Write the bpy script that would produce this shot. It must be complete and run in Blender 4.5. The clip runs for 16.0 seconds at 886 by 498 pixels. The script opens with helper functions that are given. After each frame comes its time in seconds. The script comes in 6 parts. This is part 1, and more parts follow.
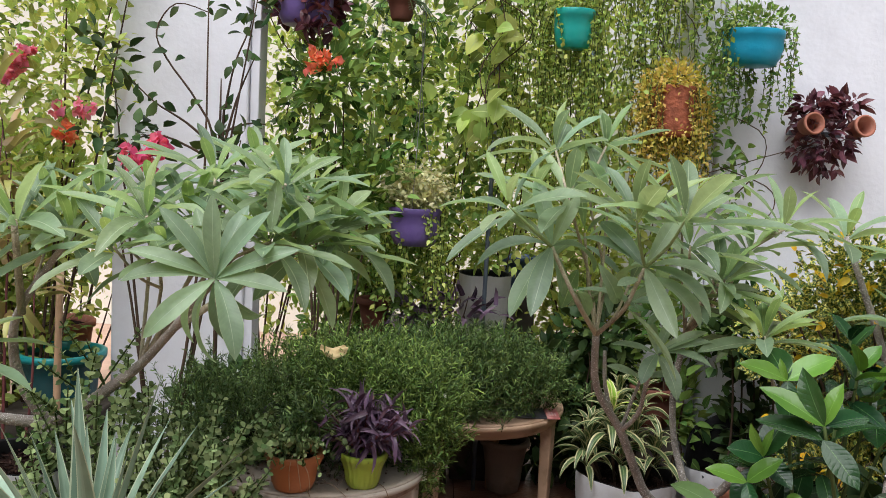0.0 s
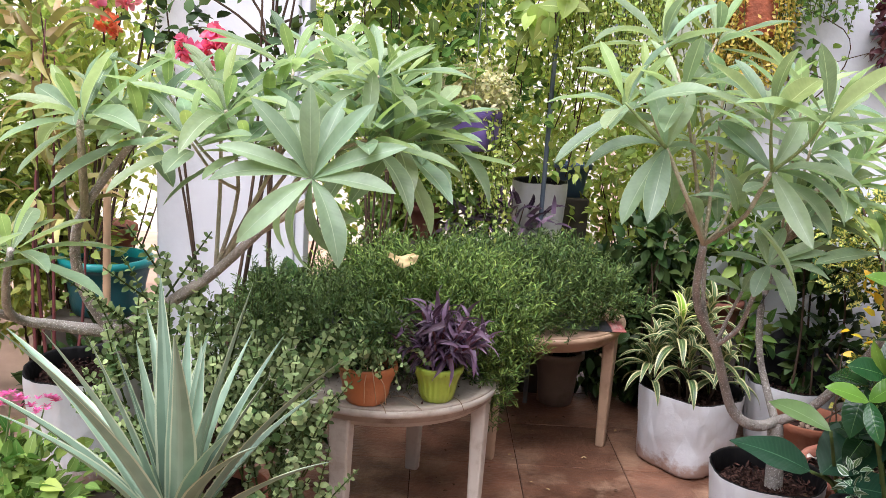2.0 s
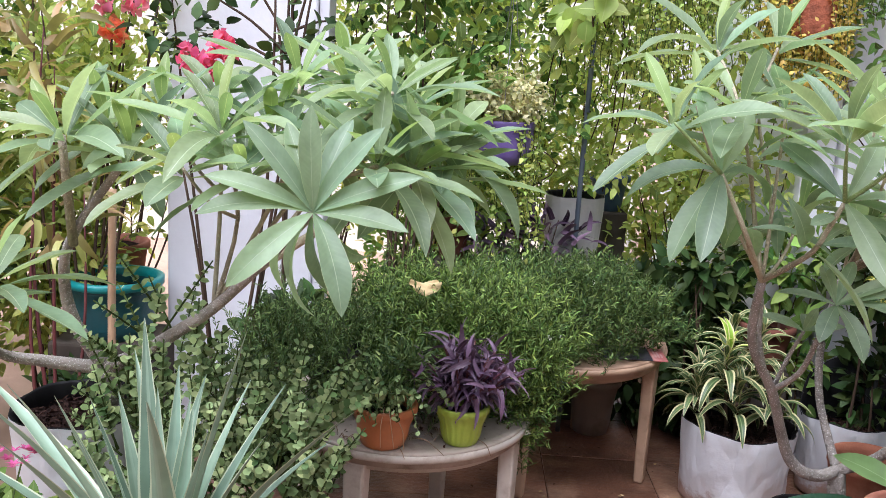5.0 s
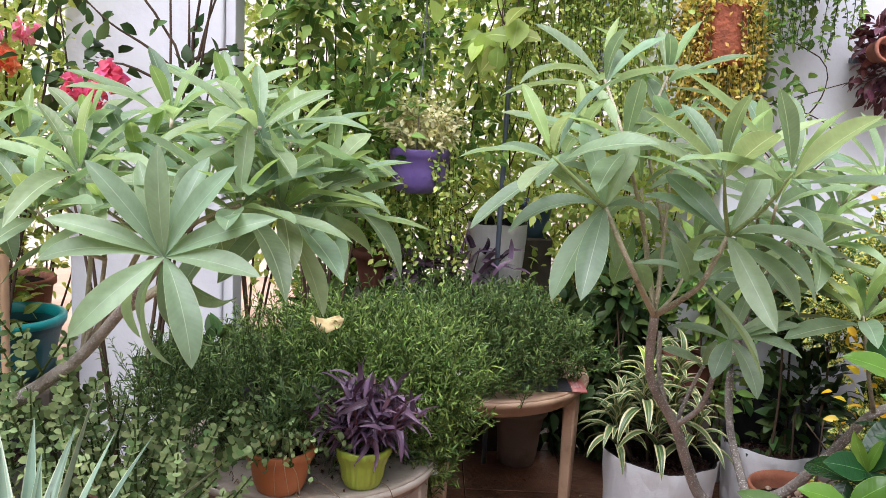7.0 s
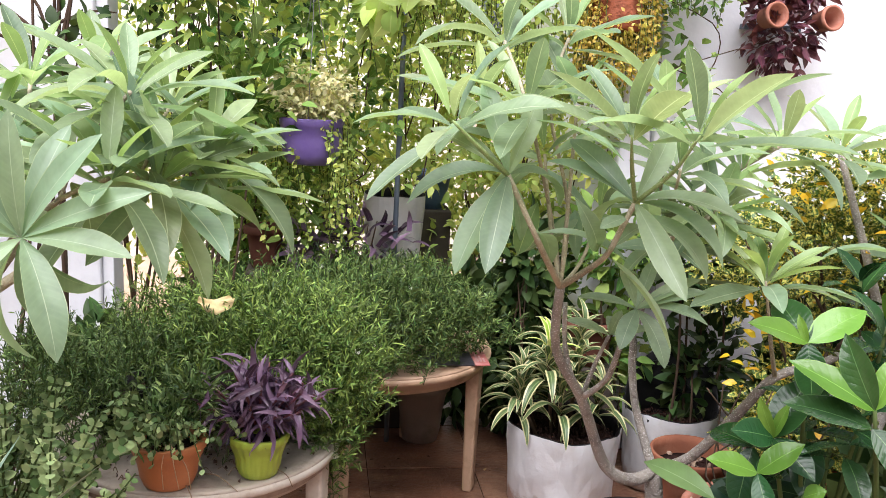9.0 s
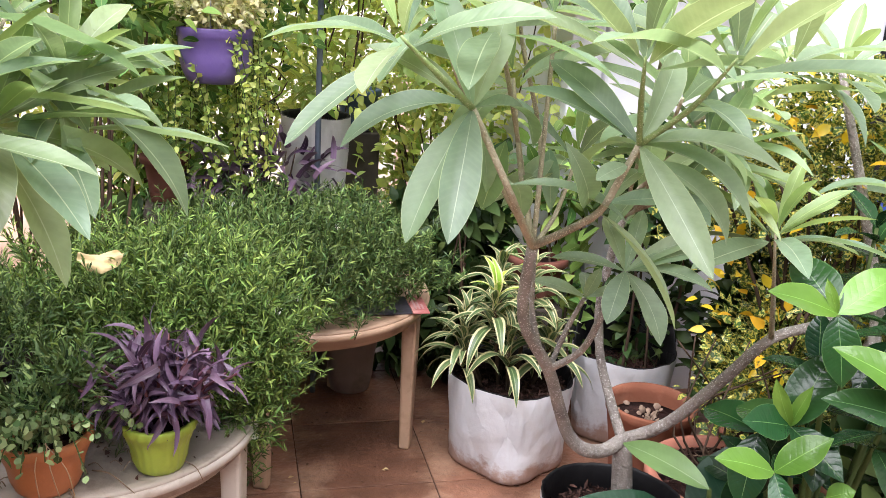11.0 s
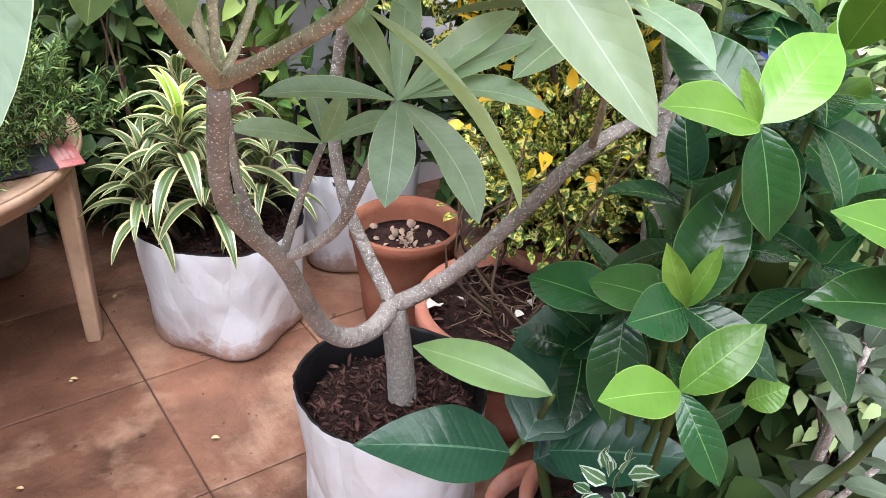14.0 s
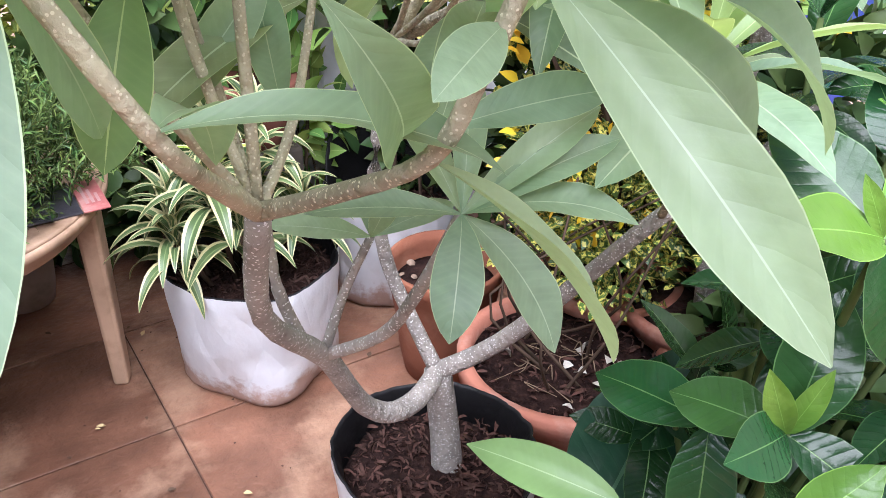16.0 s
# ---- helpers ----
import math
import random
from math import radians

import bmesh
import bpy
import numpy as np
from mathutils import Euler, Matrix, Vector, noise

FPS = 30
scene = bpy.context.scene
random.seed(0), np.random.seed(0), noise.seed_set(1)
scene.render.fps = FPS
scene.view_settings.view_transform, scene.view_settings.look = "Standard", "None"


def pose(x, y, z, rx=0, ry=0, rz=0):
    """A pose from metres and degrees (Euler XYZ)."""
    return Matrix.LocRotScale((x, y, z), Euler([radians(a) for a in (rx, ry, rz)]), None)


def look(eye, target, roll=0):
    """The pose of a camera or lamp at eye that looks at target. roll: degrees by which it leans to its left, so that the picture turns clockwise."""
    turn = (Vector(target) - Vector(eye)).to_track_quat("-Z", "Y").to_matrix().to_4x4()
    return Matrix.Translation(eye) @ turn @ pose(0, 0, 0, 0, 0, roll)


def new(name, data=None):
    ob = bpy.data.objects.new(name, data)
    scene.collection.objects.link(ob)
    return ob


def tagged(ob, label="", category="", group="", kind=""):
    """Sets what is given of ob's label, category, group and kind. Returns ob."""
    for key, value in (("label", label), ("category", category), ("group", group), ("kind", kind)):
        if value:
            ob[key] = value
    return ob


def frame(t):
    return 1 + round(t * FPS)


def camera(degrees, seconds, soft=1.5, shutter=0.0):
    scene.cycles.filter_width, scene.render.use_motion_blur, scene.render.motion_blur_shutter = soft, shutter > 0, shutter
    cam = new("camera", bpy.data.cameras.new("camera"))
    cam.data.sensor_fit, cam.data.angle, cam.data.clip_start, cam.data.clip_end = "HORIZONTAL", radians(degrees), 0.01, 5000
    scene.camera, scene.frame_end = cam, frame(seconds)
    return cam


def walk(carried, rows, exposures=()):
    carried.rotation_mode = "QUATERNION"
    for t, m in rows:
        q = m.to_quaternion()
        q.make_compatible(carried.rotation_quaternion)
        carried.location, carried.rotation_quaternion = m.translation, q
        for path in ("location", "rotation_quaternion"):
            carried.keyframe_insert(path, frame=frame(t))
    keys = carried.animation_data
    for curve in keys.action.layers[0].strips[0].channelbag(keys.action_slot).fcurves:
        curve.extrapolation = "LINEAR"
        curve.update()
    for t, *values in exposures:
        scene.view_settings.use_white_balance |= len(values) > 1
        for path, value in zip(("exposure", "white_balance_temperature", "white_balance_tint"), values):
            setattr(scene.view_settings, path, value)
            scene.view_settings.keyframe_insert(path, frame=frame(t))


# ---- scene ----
cam = camera(52.3, 16.0, soft=0.8)
PATH = [
    (0.0, -0.0019, -0.0033, 1.4807, 84.093, -2.983, 0.032),
    (0.5, -0.0722, 0.0677, 1.4704, 83.694, -3.079, 0.091),
    (1.0, -0.1316, 0.1265, 1.4693, 81.884, -3.204, 0.183),
    (1.5, -0.1832, 0.1415, 1.4559, 81.035, -3.208, 0.300),
    (2.0, -0.2192, 0.1574, 1.4285, 78.426, -3.484, 0.324),
    (2.5, -0.2537, 0.1670, 1.4343, 77.615, -3.932, 0.562),
    (3.0, -0.2970, 0.1690, 1.4537, 78.893, -3.822, 2.078),
    (5.5, -0.1494, 0.4561, 1.4601, 78.198, -3.320, 2.465),
    (6.0, -0.0966, 0.4849, 1.4815, 78.407, -3.311, 2.471),
    (6.5, -0.0713, 0.4863, 1.4943, 79.208, -2.749, 2.041),
    (7.0, -0.0515, 0.4802, 1.4846, 79.747, -2.957, -0.280),
    (7.5, -0.0218, 0.4901, 1.4783, 79.791, -3.112, -2.299),
    (8.0, -0.0148, 0.5078, 1.4672, 79.368, -3.028, -4.124),
    (10.5, -0.1065, 0.8414, 1.4634, 75.004, -3.050, -10.185),
    (11.0, -0.0329, 0.9666, 1.4494, 72.965, -3.370, -12.052),
    (11.5, 0.0518, 1.0656, 1.4375, 71.544, -3.674, -16.111),
    (12.0, 0.0672, 1.1954, 1.3911, 69.302, -3.351, -20.304),
    (12.5, 0.0478, 1.3545, 1.3628, 65.218, -3.134, -27.384),
    (13.0, 0.0462, 1.4525, 1.3503, 63.655, -1.330, -31.002),
    (13.5, 0.1140, 1.5372, 1.3454, 63.434, -1.674, -33.747),
    (14.0, 0.1853, 1.5974, 1.3027, 59.259, -1.687, -32.915),
    (14.5, 0.2273, 1.6541, 1.2954, 57.130, -1.303, -31.126),
    (15.0, 0.2299, 1.7077, 1.3155, 56.999, -1.224, -31.244),
    (15.5, 0.2331, 1.7310, 1.3318, 57.336, -1.083, -31.218),
    (16.0, 0.2348, 1.7390, 1.3438, 58.551, -0.734, -31.574),
]
walk(cam, [(t, pose(*row)) for t, *row in PATH],
     exposures=[(0.0, 0.24, 6100, 12), (1.0, 0.63, 6050, 16), (2.5, 0.99, 5900, 18), (3.2, 0.82, 5800, 18), (5.5, 0.82, 5700, 19), (7.0, 0.74, 5900, 17), (8.0, 0.90, 6150, 16), (10.5, 1.24, 6100, 19), (12.5, 1.37, 5800, 17), (13.5, 1.38, 5750, 18), (14.5, 1.54, 5850, 18), (16.0, 1.58, 5600, 20)])

# ---- light ----
world = bpy.data.worlds.new("sky")
scene.world = world
world.use_nodes = True
wn = world.node_tree.nodes
sky = wn.new("ShaderNodeTexSky")
sky.sky_type, sky.sun_disc = "NISHITA", False
sky.sun_elevation, sky.sun_rotation = radians(64), radians(149)
sky.air_density, sky.dust_density = 1.0, 3.0
world.node_tree.links.new(sky.outputs[0], wn["Background"].inputs[0])
wn["Background"].inputs[1].default_value = 0.05
sun = new("sun", bpy.data.lights.new("sun", "SUN"))
sun.data.energy, sun.data.angle, sun.data.color = 5.0, radians(66), (1.0, 0.98, 0.94)
sun.matrix_world = look((-1.75, 0.1, 6.9), (0, 3, 0))


# ---- materials ----
def node_mat(name):
    m = bpy.data.materials.new(name)
    m.use_nodes = True
    return m, m.node_tree.nodes, m.node_tree.links, m.node_tree.nodes["Principled BSDF"]


def solid(name, base, rough=0.6, var=0.15, scale=8.0, dirt=None, dirt_amount=0.0, dirt_scale=5.0, bump=0.15, bump_scale=60.0, metal=0.0, spec=0.5, dots=None, dot_scale=150.0, placed=False, mud=None, crease=0.0):
    """Painted, moulded or mineral surface: two scales of colour change, stains and a fine relief."""
    m, n, l, b = node_mat(name)
    at = n.new("ShaderNodeNewGeometry").outputs["Position"] if placed else n.new("ShaderNodeTexCoord").outputs["Object"]
    n1 = n.new("ShaderNodeTexNoise")
    n1.inputs["Scale"].default_value, n1.inputs["Detail"].default_value = scale, 6
    l.new(at, n1.inputs["Vector"])
    ramp = n.new("ShaderNodeMapRange")
    ramp.inputs["From Min"].default_value, ramp.inputs["From Max"].default_value = 0.3, 0.7
    ramp.inputs["To Min"].default_value, ramp.inputs["To Max"].default_value = 1 - var, 1 + var
    l.new(n1.outputs["Fac"], ramp.inputs["Value"])
    info = n.new("ShaderNodeObjectInfo")
    rnd = n.new("ShaderNodeMapRange")
    rnd.inputs["To Min"].default_value, rnd.inputs["To Max"].default_value = 1 - var * 0.6, 1 + var * 0.6
    l.new(info.outputs["Random"], rnd.inputs["Value"])
    mul = n.new("ShaderNodeMath")
    mul.operation = "MULTIPLY"
    l.new(ramp.outputs[0], mul.inputs[0])
    l.new(rnd.outputs[0], mul.inputs[1])
    hsv = n.new("ShaderNodeHueSaturation")
    hsv.inputs["Color"].default_value = (*base, 1)
    l.new(mul.outputs[0], hsv.inputs["Value"])
    colour = hsv.outputs[0]
    if dirt:
        n2 = n.new("ShaderNodeTexNoise")
        n2.inputs["Scale"].default_value, n2.inputs["Detail"].default_value, n2.inputs["Roughness"].default_value = dirt_scale, 10, 0.65
        l.new(at, n2.inputs["Vector"])
        dr = n.new("ShaderNodeMapRange")
        dr.inputs["From Min"].default_value, dr.inputs["From Max"].default_value = 0.5, 0.72
        dr.inputs["To Max"].default_value = dirt_amount
        l.new(n2.outputs["Fac"], dr.inputs["Value"])
        mix = n.new("ShaderNodeMix")
        mix.data_type = "RGBA"
        l.new(dr.outputs[0], mix.inputs[0])
        l.new(colour, mix.inputs[6])
        mix.inputs[7].default_value = (*dirt, 1)
        colour = mix.outputs[2]
    if dots:
        vo = n.new("ShaderNodeTexVoronoi")
        vo.inputs["Scale"].default_value = dot_scale
        l.new(at, vo.inputs["Vector"])
        lt = n.new("ShaderNodeMath")
        lt.operation = "LESS_THAN"
        lt.inputs[1].default_value = 0.26
        l.new(vo.outputs["Distance"], lt.inputs[0])
        mix2 = n.new("ShaderNodeMix")
        mix2.data_type = "RGBA"
        l.new(lt.outputs[0], mix2.inputs[0])
        l.new(colour, mix2.inputs[6])
        mix2.inputs[7].default_value = (*dots, 1)
        colour = mix2.outputs[2]
    if mud:      # splashes of earth round the foot, with ragged edges
        sz = n.new("ShaderNodeSeparateXYZ")
        l.new(at, sz.inputs[0])
        n4 = n.new("ShaderNodeTexNoise")
        n4.inputs["Scale"].default_value, n4.inputs["Detail"].default_value, n4.inputs["Roughness"].default_value = 16, 8, 0.7
        l.new(at, n4.inputs["Vector"])
        ad = n.new("ShaderNodeMath")
        ad.operation = "MULTIPLY_ADD"
        ad.inputs[1].default_value = -0.20
        l.new(n4.outputs["Fac"], ad.inputs[0])
        l.new(sz.outputs[2], ad.inputs[2])
        mr = n.new("ShaderNodeMapRange")
        mr.inputs["From Min"].default_value, mr.inputs["From Max"].default_value = -0.032, -0.072
        mr.inputs["To Max"].default_value = 0.8
        l.new(ad.outputs[0], mr.inputs["Value"])
        mix3 = n.new("ShaderNodeMix")
        mix3.data_type = "RGBA"
        l.new(mr.outputs[0], mix3.inputs[0])
        l.new(colour, mix3.inputs[6])
        mix3.inputs[7].default_value = (*mud, 1)
        colour = mix3.outputs[2]
    l.new(colour, b.inputs["Base Color"])
    n3 = n.new("ShaderNodeTexNoise")
    n3.inputs["Scale"].default_value, n3.inputs["Detail"].default_value = bump_scale, 8
    l.new(at, n3.inputs["Vector"])
    bp = n.new("ShaderNodeBump")
    bp.inputs["Strength"].default_value, bp.inputs["Distance"].default_value = bump, 0.01
    l.new(n3.outputs["Fac"], bp.inputs["Height"])
    if crease:
        wv = n.new("ShaderNodeTexVoronoi")
        wv.feature = "DISTANCE_TO_EDGE"
        wv.inputs["Scale"].default_value = 9
        st = n.new("ShaderNodeMapping")
        st.inputs["Scale"].default_value = (1.3, 1.3, 0.5)
        l.new(at, st.inputs[0])
        l.new(st.outputs[0], wv.inputs["Vector"])
        b2 = n.new("ShaderNodeBump")
        b2.inputs["Strength"].default_value, b2.inputs["Distance"].default_value = crease, 0.02
        l.new(wv.outputs["Distance"], b2.inputs["Height"])
        l.new(b2.outputs[0], bp.inputs["Normal"])
    l.new(bp.outputs[0], b.inputs["Normal"])
    b.inputs["Roughness"].default_value, b.inputs["Metallic"].default_value = rough, metal
    b.inputs["Specular IOR Level"].default_value = spec
    return m


def leafy(name, base, tip=None, vein=None, vein_width=0.03, rough=0.45, var=0.25, hue=0.02, island=False, through_light=0.35, edge=None, edge_from=0.3, blotch=None, blotch_amount=0.0, side_veins=0.0, spec=0.4, relief=0.25, relief_scale=25, quilt=0.0, rim=None):
    """A leaf: blade, midrib along u = 0.5, margin, blotches, light that passes through; v runs from stalk to tip."""
    m, n, l, b = node_mat(name)
    uv = n.new("ShaderNodeTexCoord")
    sep = n.new("ShaderNodeSeparateXYZ")
    l.new(uv.outputs["UV"], sep.inputs[0])
    if island:
        rand = n.new("ShaderNodeNewGeometry").outputs["Random Per Island"]
    else:
        rand = n.new("ShaderNodeObjectInfo").outputs["Random"]

    def math_node(op, a, c=None):
        q = n.new("ShaderNodeMath")
        q.operation = op
        for i, v in enumerate((a, c)):
            if v is None:
                continue
            if isinstance(v, (int, float)):
                q.inputs[i].default_value = v
            else:
                l.new(v, q.inputs[i])
        return q.outputs[0]

    def mixed(fac, a, c):
        q = n.new("ShaderNodeMix")
        q.data_type = "RGBA"
        for i, v in ((0, fac), (6, a), (7, c)):
            if isinstance(v, (int, float)):
                q.inputs[i].default_value = v
            elif isinstance(v, tuple):
                q.inputs[i].default_value = (*v, 1)
            else:
                l.new(v, q.inputs[i])
        return q.outputs[2]

    ns = n.new("ShaderNodeTexNoise")
    ns.inputs["Scale"].default_value, ns.inputs["Detail"].default_value = relief_scale, 5
    l.new(uv.outputs["Object"], ns.inputs["Vector"])
    colour = base if tip is None else mixed(rand, base, tip)
    hsv = n.new("ShaderNodeHueSaturation")
    if isinstance(colour, tuple):
        hsv.inputs["Color"].default_value = (*colour, 1)
    else:
        l.new(colour, hsv.inputs["Color"])
    r2 = math_node("FRACT", math_node("MULTIPLY", rand, 7.31))
    val = math_node("ADD", math_node("MULTIPLY", r2, 2 * var), 1 - var)
    val = math_node("MULTIPLY", val, math_node("ADD", math_node("MULTIPLY", ns.outputs["Fac"], 0.5), 0.75))
    l.new(val, hsv.inputs["Value"])
    r3 = math_node("FRACT", math_node("MULTIPLY", rand, 13.7))
    l.new(math_node("ADD", math_node("MULTIPLY", r3, 2 * hue), 0.5 - hue), hsv.inputs["Hue"])
    colour = hsv.outputs[0]
    off = math_node("ABSOLUTE", math_node("SUBTRACT", sep.outputs[0], 0.5))
    if blotch:
        nb = n.new("ShaderNodeTexNoise")
        nb.inputs["Scale"].default_value = 130
        l.new(uv.outputs["Object"], nb.inputs["Vector"])
        fac = math_node("MULTIPLY", math_node("GREATER_THAN", nb.outputs["Fac"], 0.52), blotch_amount)
        colour = mixed(fac, colour, blotch)
    if edge:
        colour = mixed(math_node("GREATER_THAN", off, edge_from), colour, edge)
    if side_veins:
        skew = math_node("SUBTRACT", sep.outputs[1], math_node("MULTIPLY", off, 0.22))
        wave = math_node("POWER", math_node("ABSOLUTE", math_node("SINE", math_node("MULTIPLY", skew, 62.0))), 0.35)
        fac = math_node("MULTIPLY", math_node("SUBTRACT", 1.0, wave), side_veins)
        colour = mixed(fac, colour, vein)
    if rim:
        colour = mixed(math_node("GREATER_THAN", off, 0.484), colour, rim)
    if vein:
        fac = math_node("LESS_THAN", off, vein_width)
        colour = mixed(math_node("MULTIPLY", fac, 0.75), colour, vein)
    l.new(colour, b.inputs["Base Color"])
    b.inputs["Roughness"].default_value = rough
    b.inputs["Specular IOR Level"].default_value = spec
    bp = n.new("ShaderNodeBump")
    bp.inputs["Strength"].default_value, bp.inputs["Distance"].default_value = relief, 0.004
    height = ns.outputs["Fac"]
    if quilt:       # the blade swells between its side veins
        lean = math_node("SUBTRACT", sep.outputs[1], math_node("MULTIPLY", off, 0.3))
        swell = math_node("POWER", math_node("ABSOLUTE", math_node("SINE", math_node("MULTIPLY", lean, 31.0))), 0.6)
        height = math_node("ADD", height, math_node("MULTIPLY", swell, quilt))
    l.new(height, bp.inputs["Height"])
    l.new(bp.outputs[0], b.inputs["Normal"])
    tr = n.new("ShaderNodeBsdfTranslucent")
    warm = n.new("ShaderNodeMix")       # light that has passed the blade is yellower
    warm.data_type, warm.blend_type = "RGBA", "MULTIPLY"
    warm.inputs[0].default_value = 1.0
    l.new(colour, warm.inputs[6])
    warm.inputs[7].default_value = (1.22, 1.20, 0.80, 1)
    l.new(warm.outputs[2], tr.inputs["Color"])
    mx = n.new("ShaderNodeMixShader")
    mx.inputs[0].default_value = through_light
    l.new(b.outputs[0], mx.inputs[1])
    l.new(tr.outputs[0], mx.inputs[2])
    l.new(mx.outputs[0], n["Material Output"].inputs["Surface"])
    return m


